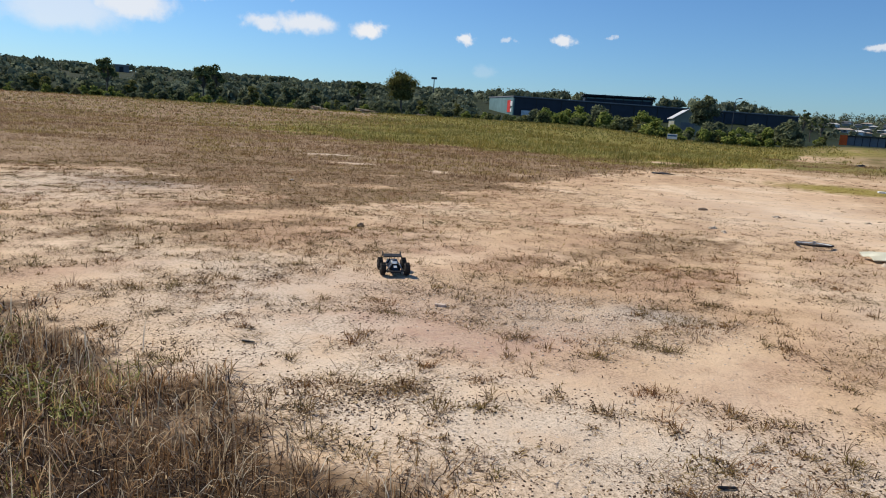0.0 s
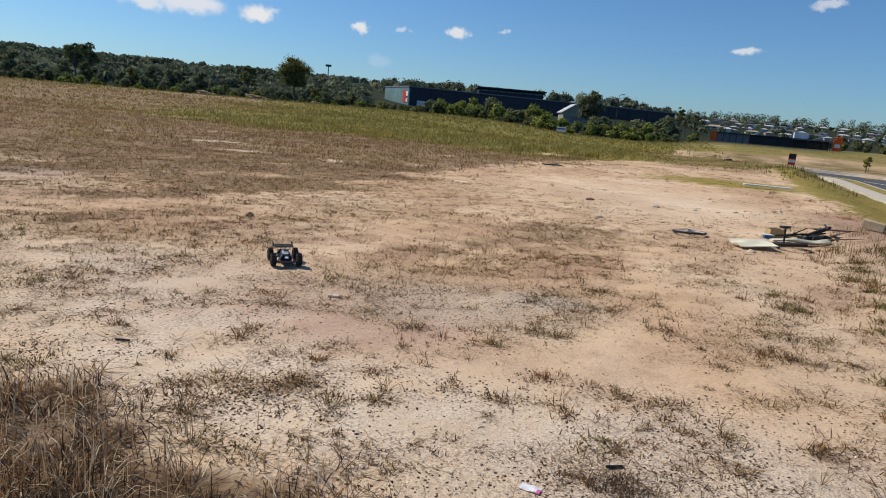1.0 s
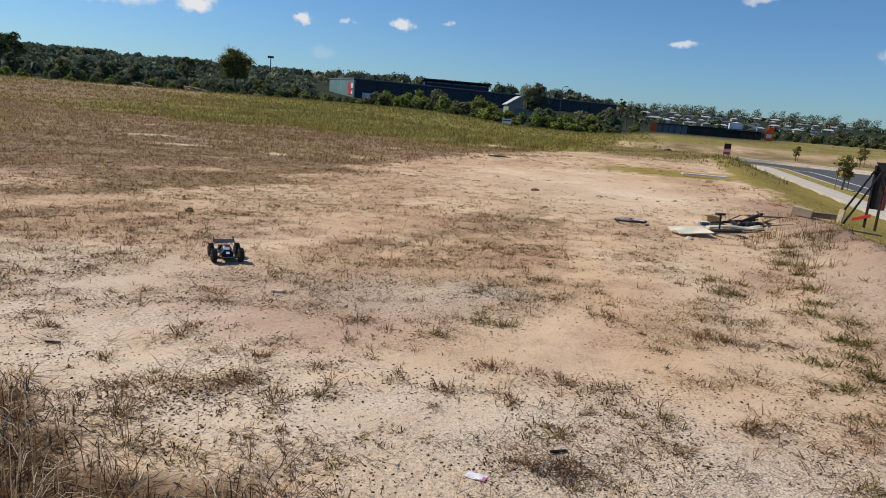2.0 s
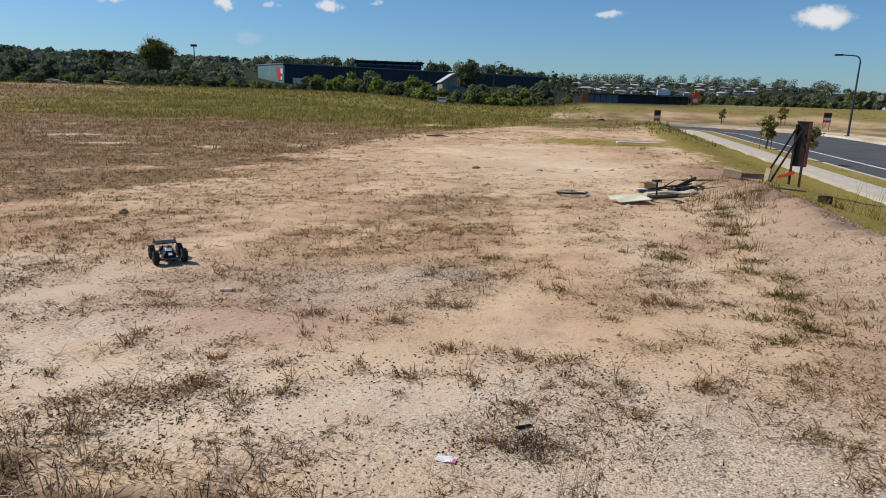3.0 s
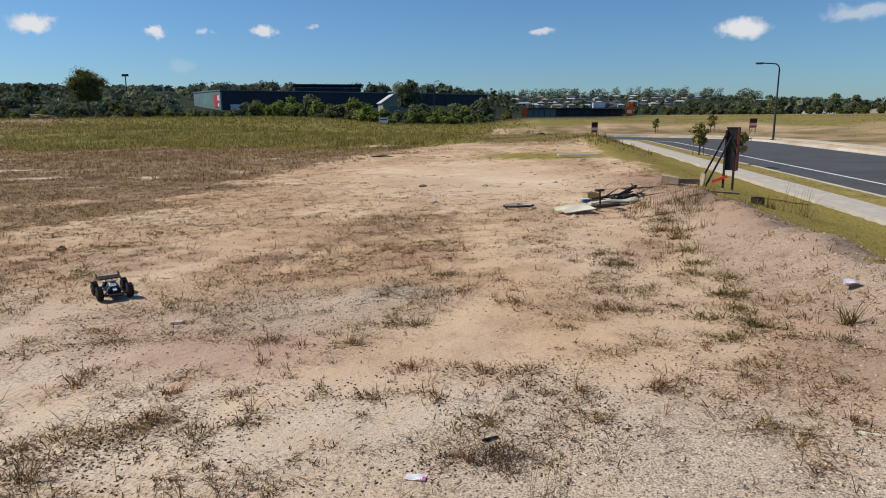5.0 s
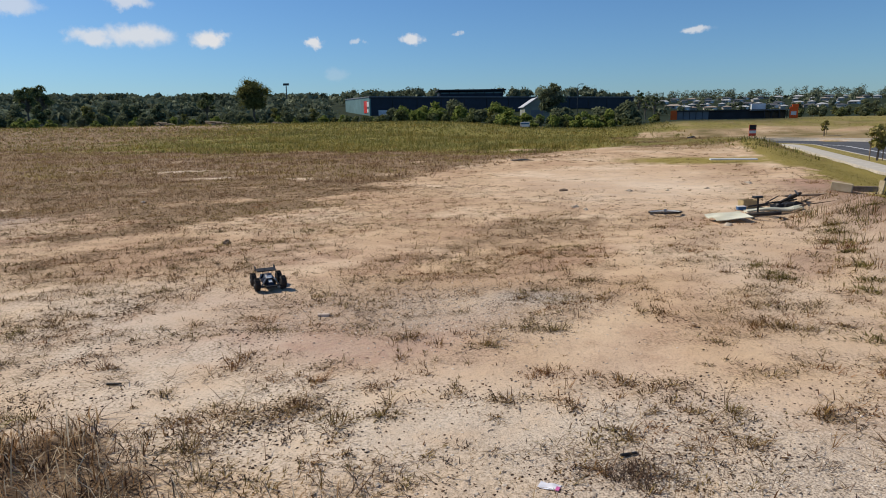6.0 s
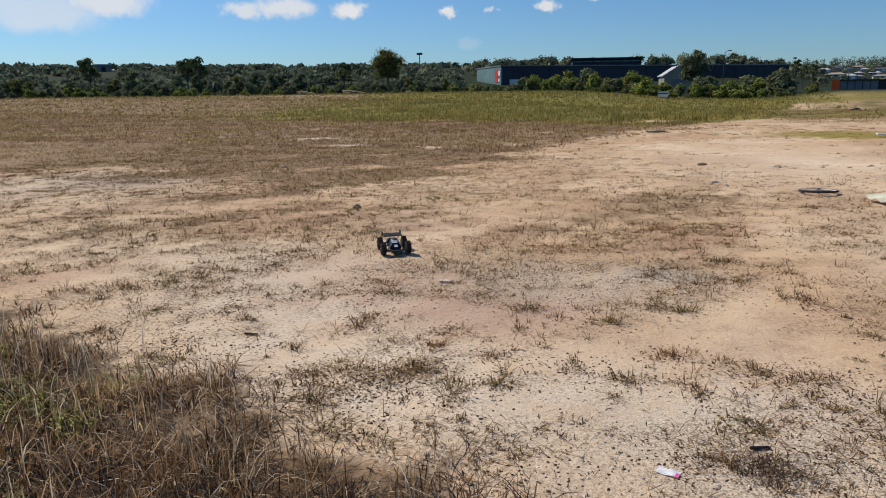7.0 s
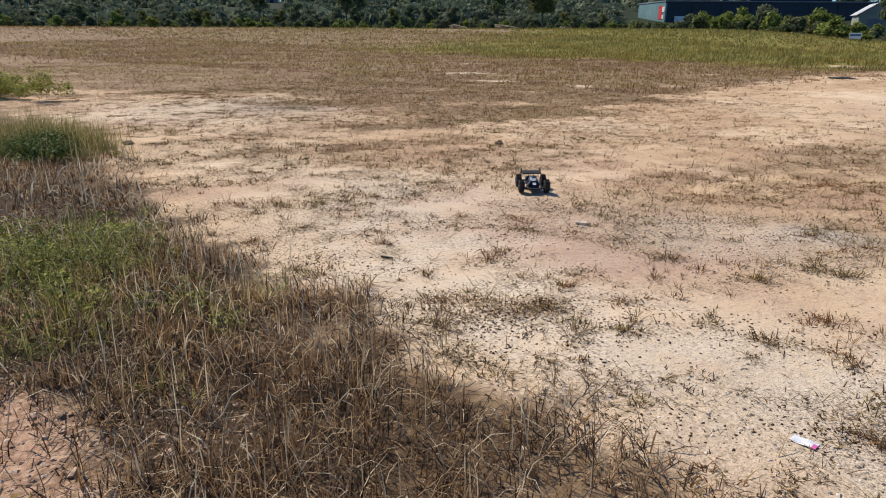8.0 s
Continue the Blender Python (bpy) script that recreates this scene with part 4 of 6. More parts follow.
def build_bank():
    """The bank of dead grass and stalks beside the camera, thinning out over the sand."""
    chunks = []
    x, y = scattered(34000, -11, 0.9, -1.2, 6.5, lambda a, b: bank_fade(a, b) * np.clip(0.6 + 0.75 * ripple(a, b, 0.9, 2), 0.06, 1) * np.clip(1.3 - 0.09 * np.hypot(a, b), 0.35, 1))
    k, thick = len(x), bank_fade(x, y)
    tall = rng.uniform(0.05, 0.21, k) * (1 + 0.45 * ripple(x, y, 1.6, 6)) * np.clip(1.15 - 0.12 * np.abs(x + 2), 0.6, 1.2) * (0.35 + 0.65 * thick)
    chunks.append(tufts(x, y, rng.uniform(0.03, 0.10, k), 6, tall, rng.uniform(0.003, 0.0075, k) * np.clip(np.hypot(x, y) / 3.0, 1, 2.6), 0.8, 0.5))
    # the thick tangle nearest the path
    x, y = scattered(30000, -5.0, 0.5, 0.1, 3.4, lambda a, b: bank_fade(a, b) ** 1.6 * np.clip(0.5 + 0.9 * ripple(a, b, 0.6, 7), 0.04, 1))
    k, thick = len(x), bank_fade(x, y)
    chunks.append(blades(x, y, rng.uniform(0.05, 0.27, k) * (0.35 + 0.65 * thick), rng.uniform(0.003, 0.007, k), np.clip(rng.normal(0.62, 0.45, k), 0.03, 1.4), rng.uniform(0, 6.283, k), height(x, y) + rng.uniform(0, 0.02, k) * thick, bend=0.9))
    # matted dead stems, their colour darkened for the shade underneath the straw
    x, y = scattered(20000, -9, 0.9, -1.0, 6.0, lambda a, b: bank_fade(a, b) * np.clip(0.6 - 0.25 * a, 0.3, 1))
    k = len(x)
    stuff("dead_mat", blades(x, y, rng.uniform(0.05, 0.28, k), rng.uniform(0.003, 0.008, k), rng.uniform(1.0, 1.5, k), rng.uniform(0, 6.283, k), height(x, y) + rng.uniform(0.0, 0.05, k) * bank_fade(x, y)), SHADE_DEADMAT, "matted dead stems coloured dark for the shade under straw grass", "grass")
    # standing stalks
    x, y = scattered(4500, -7, 0.3, 0.2, 5.0, lambda a, b: bank_at(a, b) * np.clip(0.3 + ripple(a, b, 0.9, 3), 0, 1))
    k = len(x)
    chunks.append(blades(x, y, rng.uniform(0.1, 0.32, k) * (0.3 + 0.7 * bank_fade(x, y)), rng.uniform(0.003, 0.008, k), rng.uniform(0.2, 1.3, k), rng.uniform(0, 6.283, k), bend=0.5))
    # dark-coloured stems that deepen the shaded gaps of the bank
    x, y = scattered(4200, -7, 0.6, 0.2, 5.0, lambda a, b: bank_at(a, b) * np.clip(0.4 + ripple(a, b, 0.7, 8), 0, 1))
    k = len(x)
    stuff("dark_stems", mats(x, y, np.full(k, 0.12), 6, 4, rng.uniform(0.06, 0.2, k), np.full(k, 0.006), 0.8), CHIP, "dark dead stems for the shaded gaps in a bank of grass", "weeds")
    x, y = scattered(8500, -10, 0.5, 0.1, 5.8, lambda a, b: bank_at(a, b) * np.clip(0.35 + 0.8 * ripple(a, b, 0.7, 12), 0, 1))
    k = len(x)
    stuff("bleached_straw", blades(x, y, rng.uniform(0.1, 0.34, k), rng.uniform(0.0035, 0.007, k) * np.clip(np.hypot(x, y) / 3.2, 1, 2.4), np.clip(rng.normal(0.6, 0.45, k), 0.05, 1.4), rng.uniform(0, 6.283, k), bend=1.1), PALESTRAW, "bleached curving straws over dark dead grass", "grass")
    stuff("dry_grass_bank", joined(chunks), STRAW, "thick dead brown grass and stalks on a bank", "grass")
    chunks = []
    for cx, cy, r, n, tall in ((-4.55, 2.0, 0.65, 80, 0.32), (-3.9, 1.55, 0.6, 50, 0.26), (-5.3, 2.6, 0.6, 40, 0.26), (-3.2, 2.35, 0.5, 26, 0.16), (-1.9, 0.75, 0.25, 12, 0.15), (-5.6, 1.7, 0.6, 20, 0.26), (-2.9, 1.5, 0.4, 16, 0.14)):
        k = n
        x, y = rng.normal(cx, r * 0.55, k), rng.normal(cy, r * 0.45, k)
        chunks.append(tufts(x, y, np.full(k, 0.1), 14, tall * rng.uniform(0.35, 1.1, k), np.full(k, 0.0065), 0.85, 0.5))
    verts, tris = joined(chunks)

    def herbs(spots, leaves, size):
        """Low leafy herbs: small leaves over uneven lobes."""
        lobes = []
        for cx, cy, r, n, tall in spots:
            for _ in range(n):
                x, y, w = rng.normal(cx, r * 0.5), rng.normal(cy, r * 0.4), rng.uniform(0.15, 0.4) * r
                h = tall * rng.uniform(0.4, 1.0)
                lobes.append((x, y, float(height(x, y)) + h * 0.45, w, w, h * 0.55))
        v, q = leaf_quads(lobes, leaves, size, 0.4)
        return v, np.concatenate([q[:, [0, 1, 2]], q[:, [0, 2, 3]]])

    leafy = herbs(((-4.55, 2.05, 0.7, 22, 0.3), (-3.9, 1.7, 0.6, 10, 0.22), (-5.2, 2.5, 0.6, 10, 0.22), (-3.3, 2.3, 0.5, 7, 0.13), (-5.8, 1.9, 0.7, 10, 0.25), (-2.2, 0.8, 0.3, 4, 0.12)), 9000, 0.0145)
    stuff("green_weeds", joined([(verts, tris), leafy]), GREENWEED, "fresh green weeds growing among the dead grass", "weeds")
    stuff("yellow_weeds", herbs(((-16.3, 7.35, 0.5, 12, 0.9), (-17.5, 7.05, 0.7, 14, 0.75), (-18.6, 7.2, 0.7, 12, 0.7), (-19.6, 7.6, 0.6, 8, 0.6)), 9000, 0.03), YELLOWLEAF, "leafy yellow-green weeds at the edge of the lot", "weeds")
    # long grass round the shrub
    x, y = rng.normal(-8.6, 0.8, 260), rng.normal(3.4, 0.4, 260)
    near = y < 4.1 + 0.5 * (-7.2 - x)
    x, y = x[near], y[near]
    k = len(x)
    # a tall soft tussock half hiding the shrub
    u, v = rng.normal(-10.3, 0.65, 520), rng.normal(4.35, 0.3, 520)
    stuff("tall_tussock", tufts(u, v, np.full(520, 0.14), 16, rng.uniform(0.15, 0.55, 520), np.full(520, 0.006), 0.45, 0.35), TUSSOCK, "tall soft olive and straw grass round a shrub", "grass")
    stuff("long_dry_grass", tufts(x, y, np.full(k, 0.12), 14, rng.uniform(0.08, 0.26, k), np.full(k, 0.006), 0.95, 0.5), STRAW, "long dry grass round a dark green shrub", "grass")


SPIKY = (3.2, 4.85)
STALKS = ((7.3, 13.0, 40, 0.8), (3.7, 11.4, 44, 0.26), (4.15, 10.9, 40, 0.36), (3.95, 10.1, 44, 0.2), (3.4, 11.1, 36, 0.16), (5.3, 12.6, 40, 0.3), (6.0, 12.5, 40, 0.2), (3.5, 9.2, 60, 0.2))


def build_berm_weeds():
    chunks = []
    for cx, cy, r, n, tall, lean in ((3.1, 5.35, 0.35, 30, 0.22, 0.9), (3.4, 6.6, 0.3, 16, 0.14, 0.9), (3.0, 8.1, 0.35, 22, 0.16, 0.9), (3.3, 9.1, 0.3, 20, 0.2, 0.8), (3.6, 11.6, 0.5, 26, 0.22, 0.7), (4.3, 13.0, 0.6, 24, 0.2, 0.8), (2.5, 4.3, 0.4, 20, 0.1, 1.1), (4.4, 9.5, 0.5, 16, 0.1, 1.1), (4.8, 7.5, 0.5, 14, 0.1, 1.1), (2.75, 4.75, 0.25, 14, 0.12, 1.0), (2.6, 5.7, 0.35, 16, 0.09, 1.2), (2.7, 6.6, 0.4, 20, 0.1, 1.1), (2.95, 7.6, 0.4, 18, 0.12, 1.0),
                                     (3.15, 8.6, 0.35, 18, 0.16, 0.8), (3.5, 9.6, 0.35, 16, 0.18, 0.9), (3.75, 10.5, 0.4, 22, 0.26, 0.7), (4.1, 11.0, 0.3, 12, 0.3, 0.6), (3.3, 10.7, 0.5, 20, 0.16, 0.8), (4.9, 12.3, 0.4, 14, 0.25, 0.5), (6.6, 13.0, 0.3, 8, 0.45, 0.2), (3.6, 5.2, 0.3, 10, 0.08, 1.1)):
        x, y = rng.normal(cx, r * 0.6, n), rng.normal(cy, r * 0.6, n)
        chunks.append(tufts(x, y, np.full(n, 0.06), 12, tall * rng.uniform(0.35, 0.9, n), np.full(n, 0.006), lean + 0.15, 0.4))
    # straggling clumps out on the sand
    for cx, cy, r, n, tall in ((2.0, 7.3, 0.16, 12, 0.13), (2.15, 8.0, 0.16, 12, 0.13), (1.55, 5.5, 0.16, 14, 0.1), (1.6, 7.6, 0.14, 8, 0.12), (0.6, 5.8, 0.1, 7, 0.1), (-1.1, 4.55, 0.22, 20, 0.09), (-0.15, 4.3, 0.2, 14, 0.08), (-0.9, 5.0, 0.2, 10, 0.07), (0.4, 4.0, 0.15, 10, 0.08)):
        x, y = rng.normal(cx, r, n), rng.normal(cy, r * 0.7, n)
        chunks.append(tufts(x, y, np.full(n, 0.05), 16, tall * rng.uniform(0.4, 1.0, n), np.full(n, 0.005), 0.85, 0.4))
    stuff("berm_weeds", joined(chunks), RUNNER, "sprawling green and brown weeds along a dirt berm", "weeds")
    chunks = []
    # a spiky rosette and thin tall stalks
    chunks.append(blades(np.full(70, SPIKY[0]) + rng.normal(0, 0.03, 70), np.full(70, SPIKY[1]) + rng.normal(0, 0.03, 70), rng.uniform(0.12, 0.34, 70), np.full(70, 0.007), rng.uniform(0.4, 1.4, 70), rng.uniform(0, 6.283, 70), bend=0.3))
    for cx, cy, n, tall in STALKS:
        x, y = rng.normal(cx, 0.13, n), rng.normal(cy, 0.13, n)
        chunks.append(blades(x, y, tall * rng.uniform(0.4, 1.1, n), np.full(n, 0.008), rng.uniform(0.05, 0.9, n), rng.uniform(0, 6.283, n), bend=0.6))
    stuff("tall_weeds", joined(chunks), OLIVE, "spiky olive tufts and thin stalks by a berm", "weeds")


def build_litter():
    """Dark chips of bark and charcoal, and pebbles, over the near sand."""
    def chips(x, y, size):
        n = len(x)
        z = height(x, y)
        t = rng.uniform(0, 6.283, (n, 1)) + np.arange(5) * 1.257 + rng.uniform(-0.4, 0.4, (n, 5))
        rad = size[:, None] * rng.uniform(0.5, 1.3, (n, 5))
        low = np.stack([x[:, None] + rad * np.cos(t), y[:, None] + rad * np.sin(t), np.repeat(z[:, None], 5, 1) + size[:, None] * rng.uniform(-0.2, 0.3, (n, 5))], -1)
        top = np.stack([x + size * rng.uniform(-0.3, 0.3, n), y + size * rng.uniform(-0.3, 0.3, n), z + size * rng.uniform(0.35, 0.75, n)], -1)[:, None]
        i = np.arange(n)[:, None] * 6
        return np.concatenate([low, top], 1).reshape(-1, 3), np.concatenate([i + [k, (k + 1) % 5, 5] for k in range(5)], 0)

    def near(a, b):
        return np.clip(0.15 + 1.0 * ripple(a, b, 1.4, 5), 0.03, 1) * np.clip(1.25 - 0.14 * b, 0.1, 1) * (road_offset(a, b) < -12.4)

    x, y = scattered(36000, -5, 4, 1.6, 8.5, near)
    stuff("dark_litter", chips(x, y, 0.0036 * rng.uniform(0.3, 1.9, len(x)) ** 2), CHIP, "dark bark and charcoal crumbs on sand", "litter")
    x, y = scattered(24000, -14, 6, 7.5, 24, lambda a, b: np.clip(0.3 + 0.8 * ripple(a, b, 3, 5), 0.05, 1) * (road_offset(a, b) < -13))
    stuff("dark_litter", chips(x, y, 0.007 * rng.uniform(0.35, 1.7, len(x)) ** 2), CHIP, "dark bark crumbs across the sand", "litter")

    x, y = scattered(260, -5, 3, 2.0, 7, lambda a, b: np.clip(lot_cover(a, b) * 1.3 - 0.15, 0, 1))
    spots = np.concatenate([np.array(CLUMPS_NEAR + CLUMPS_WEST), np.stack([x, y], -1)])
    mid = spots[rng.integers(0, len(spots), 15000)] + rng.normal(0, 1, (15000, 2)) * (0.13, 0.10)
    stuff("dark_litter", chips(mid[:, 0], mid[:, 1], 0.0043 * rng.uniform(0.35, 1.6, 15000) ** 2), CHIP, "dark crumbs gathered under the weeds", "litter")

    def stony(a, b):
        e = lambda cx, cy, rx, ry: np.exp(-(((a - cx) / rx) ** 2) - (((b - cy) / ry) ** 2))
        return np.clip(e(1.4, 2.7, 1.2, 0.75) + 0.9 * e(2.4, 2.0, 1.3, 0.8) + 0.8 * e(-1.25, 5.6, 1.1, 0.8) + 0.7 * e(-0.35, 6.2, 0.45, 0.25) + 0.35 * e(0.2, 3.2, 0.9, 0.6) + 0.4 * e(3.7, 5, 0.8, 3), 0, 1)

    x, y = scattered(7000, -4.2, -1.8, 0.2, 1.7, lambda a, b: 0.3 + 0.6 * np.clip(ripple(a, b, 0.5, 4), 0, 1))
    stuff("soil_crumbs", chips(x, y, 0.006 * rng.uniform(0.4, 1.7, len(x)) ** 2), SOILBIT, "reddish soil crumbs on a bare patch", "soil")
    def bermy(a, b):
        u, s = road_uv(a, b)
        return smooth(1.2, 2.4, u) * smooth(4.6, 3.6, u) * np.clip(0.5 + 0.6 * ripple(a, b, 1.2, 6), 0.1, 1) * smooth(17, 12, s)

    x, y = scattered(42000, 1.5, 8, 2.0, 16, bermy)
    stuff("berm_stones", chips(x, y, 0.0085 * rng.uniform(0.35, 1.5, len(x)) ** 2.2), SOILBIT, "crumbs of stone and soil on a dirt berm", "gravel")
    x, y = scattered(60000, -3, 5, 1.4, 8, stony)
    stuff("pebbles", chips(x, y, 0.0075 * rng.uniform(0.45, 1.5, len(x)) ** 1.5), PEBBLE, "pale gravel pebbles pressed into sand", "gravel")


# ---------------------------------------------------------------- trees
def leaf_quads(lobes, n, size, flat=0.5):
    """Leaf sprays: small quads at the skin of rounded lobes (x, y, z, rx, ry, rz)."""
    lobes = np.array(lobes, float)
    weight = (lobes[:, 3] * lobes[:, 4]) ** 0.9
    k = rng.choice(len(lobes), n, p=weight / weight.sum())
    way = rng.normal(0, 1, (n, 3))
    way /= np.linalg.norm(way, axis=1)[:, None]
    way[:, 2] = np.where(way[:, 2] < -0.4, -way[:, 2] * 0.6, way[:, 2])
    c = lobes[k, :3] + way * lobes[k, 3:] * rng.uniform(0.62, 1.06, n)[:, None]
    normal = way + rng.normal(0, 0.38, (n, 3))
    normal /= np.linalg.norm(normal, axis=1)[:, None]
    a = np.cross(normal, rng.normal(0, 1, (n, 3)))
    a /= np.linalg.norm(a, axis=1)[:, None] + 1e-9
    b = np.cross(normal, a)
    s = (size * rng.uniform(0.5, 1.4, n))[:, None]
    a, b = a * s, b * s * flat
    verts = np.stack([c - a, c + b, c + a, c - b], 1).reshape(-1, 3)
    i = np.arange(n)[:, None] * 4
    return verts, i + [0, 1, 2, 3]


def make_tree(name, label, tall, wide, bare, leaves, size, material, lobes=9, seed=0, sparse=False, group="trees behind the lot", core=0.55):
    """A tree or bush with a tapered trunk, limbs and a crown of leaf sprays in uneven lobes."""
    r = np.random.default_rng(seed)
    tree = thing(name, label, "bush" if name == "bush" else "tree", group=group)
    bm = bmesh.new()
    fork = Vector((r.uniform(-0.04, 0.04) * tall, r.uniform(-0.04, 0.04) * tall, tall * max(0.12, bare)))
    rod(bm, (0, 0, -0.6), fork, 0.035 * tall ** 0.9, 0.022 * tall ** 0.9, 7)
    blobs = []
    for n in range(lobes):
        a = 6.283 * (n + r.uniform(0, 0.7)) / lobes
        out = wide * 0.5 * r.uniform(0.25, 0.72) * (0.4 if n < 2 else 1)
        h = tall * (bare + (0.93 - bare) * r.uniform(0.3, 0.85) * (1.2 - 0.75 * out / (wide * 0.5))) if n > 1 else tall * (0.72 + 0.1 * n)
        size_l = wide * r.uniform(0.17, 0.27) * (0.8 if sparse else 1)
        tip = Vector((out * math.cos(a), out * math.sin(a), h))
        rod(bm, fork, tip, 0.016 * tall ** 0.9, 0.005 * tall ** 0.9, 5)
        blobs.append((*tip, size_l, size_l, min(size_l * r.uniform(0.6, 0.95), max(0.2, tall - h))))
        if not sparse:
            blobs.append((tip.x * 0.6 + r.uniform(-0.1, 0.1) * wide, tip.y * 0.6, max(tall * bare * 0.9, h * 0.6), size_l * 0.9, size_l * 0.9, size_l * 0.8))
    part("trunk", bm, BARK, tree)
    verts, quads = leaf_quads(blobs, leaves, size)
    chunks = [(verts, quads)]
    if core:
        inner = [(*b[:3], b[3] * core, b[4] * core, b[5] * core) for b in blobs]
        chunks.append(leaf_quads(inner, max(30, leaves // 7), size * 2.4, 0.8))
    verts, quads = joined(chunks)
    part("crown", mesh_np("crown", verts, quads, material), material, tree)
    return tree


def stand(x, y, turn=0.0, scale=1.0, sink=0.0, squash=1.0):
    return Matrix.Translation((x, y, float(height(x, y)) - sink)) @ Matrix.Rotation(turn, 4, "Z") @ Matrix.Diagonal((scale, scale, scale * squash, 1))


def polar(az, dist):
    return dist * math.sin(radians(az)), dist * math.cos(radians(az))


def build_trees():
    bushes = [make_tree("bush", "dense dark green bush at the edge of scrub", 4.2, 4.8, 0.04, 1050, 0.3, LEAF[(0, 2, 3, 0, 2, 1)[n]], 11, 20 + n, group="bushes behind the lot") for n in (0, 1, 2, 3, 4, 5)]
    bright = make_tree("bush", "bright yellow-green rounded wattle bush", 4.6, 5.0, 0.05, 1050, 0.3, LEAF[1], 11, 41, group="bushes behind the lot")
    trees = [make_tree("tree", "dark green eucalypt with an uneven crown", 9.0, 6.8, 0.2, 1000, 0.38, (FARLEAF, LEAF[2], FARLEAF, LEAF[3])[n], 9, 60 + n) for n in range(4)]
    thin = make_tree("tree", "thin eucalypt with sparse tufted branches", 11.0, 6.2, 0.34, 900, 0.27, LEAF[0], 17, 77, True)
    slim = make_tree("tree", "slender eucalypt with short tufted branches", 11.0, 3.2, 0.3, 900, 0.2, LEAF[0], 12, 79, True)
    r = random.Random(5)
    used = set()

    def put(ob, az, dist, scale, squash=1.0):
        x, y = polar(az, dist)
        m = stand(x, y, r.uniform(0, 6.28), scale, 0.15, squash)
        if ob.name in used:
            return copy_thing(ob, m)
        used.add(ob.name)
        ob.matrix_world = m
        return ob

    az = -84.0
    while az < 6.5:
        for row in range(4 if -16.5 < az < 5.5 else 3):
            dist = r.uniform(112, 120) + row * 11
            pick = bright if r.random() < (0.32 if -15 < az < 3 else 0.10) else r.choice(bushes)
            low = 0.88 if -5.0 < az < -2.6 else (1.3 if az > -16 else 1.0) if -20.5 < az < 5.5 else 0.76
            put(pick, az + r.uniform(-0.6, 0.6), dist, r.choice((0.55, 0.75, 0.85, 0.95, 1.15)) * r.uniform(0.9, 1.1) * (0.92 + 0.1 * row) * low, r.uniform(0.7, 1.1))
        az += r.uniform(0.8, 1.3)
    az = -84.0
    while az < -21.2:
        put(r.choice(trees), az, r.uniform(148, 195), r.choice((0.42, 0.5, 0.6, 0.85)) * r.uniform(0.9, 1.1))
        az += r.uniform(0.6, 1.4)
    while az < 7:
        put(r.choice(trees), az, r.uniform(150, 175), r.uniform(0.36, 0.46))
        az += r.uniform(2.0, 3.6)
    # lower woods beside and behind the houses
    az = 16.5
    while az < 62:
        put(r.choice(trees), az, r.uniform(225, 290), r.uniform(0.7, 1.1))
        put(r.choice(bushes[:5]), az + r.uniform(0, 0.5), r.uniform(205, 225), r.uniform(0.9, 1.5))
        az += r.uniform(0.45, 0.9)
    # single trees that stand out
    for az, top, dist, kind in ((-39.6, 3.2, 160, 3), (-38.3, 2.9, 158, 1), (-47.4, 3.1, 165, 1), (-48.6, 2.8, 170, 3), (-42.5, 3.3, 210, 4), (-34.6, 2.75, 170, 1), (-43.4, 2.7, 190, 4), (-55.0, 2.8, 165, 3), (-60.5, 2.6, 165, 3), (-36.2, 2.5, 165, 1), (-50.3, 2.7, 175, 4), (-31.0, 2.4, 170, 4), (-24.8, 2.2, 175, 1), (-22.5, 2.5, 190, 3), (4.8, 2.5, 190, 5), (6.1, 2.45, 280, 5), (5.4, 2.1, 210, 5)):
        ob = slim if kind == 5 else thin if kind == 4 else trees[kind]
        x, y = polar(az, dist)
        want = 1.9 + dist * math.tan(radians(top + 0.12)) - float(height(x, y))
        put(ob, az, dist, want / (11.0 if kind > 3 else 9.0))
    big = make_tree("tree", "large round-crowned eucalypt above the scrub", 10.6, 8.8, 0.42, 8000, 0.15, LEAF[3], 26, 90, group="")
    big.matrix_world = stand(*polar(-27.3, 150), 0.4, 0.96)
    pale = make_tree("tree", "grey-green round tree beside a gabled shed", 10.0, 7.0, 0.35, 3400, 0.22, LEAF[2], 11, 93, group="")
    x, y = polar(-2.35, 185)
    pale.matrix_world = stand(x, y, 0.4, (1.7 + 185 * math.tan(radians(2.95)) - float(height(x, y))) / 9.0)


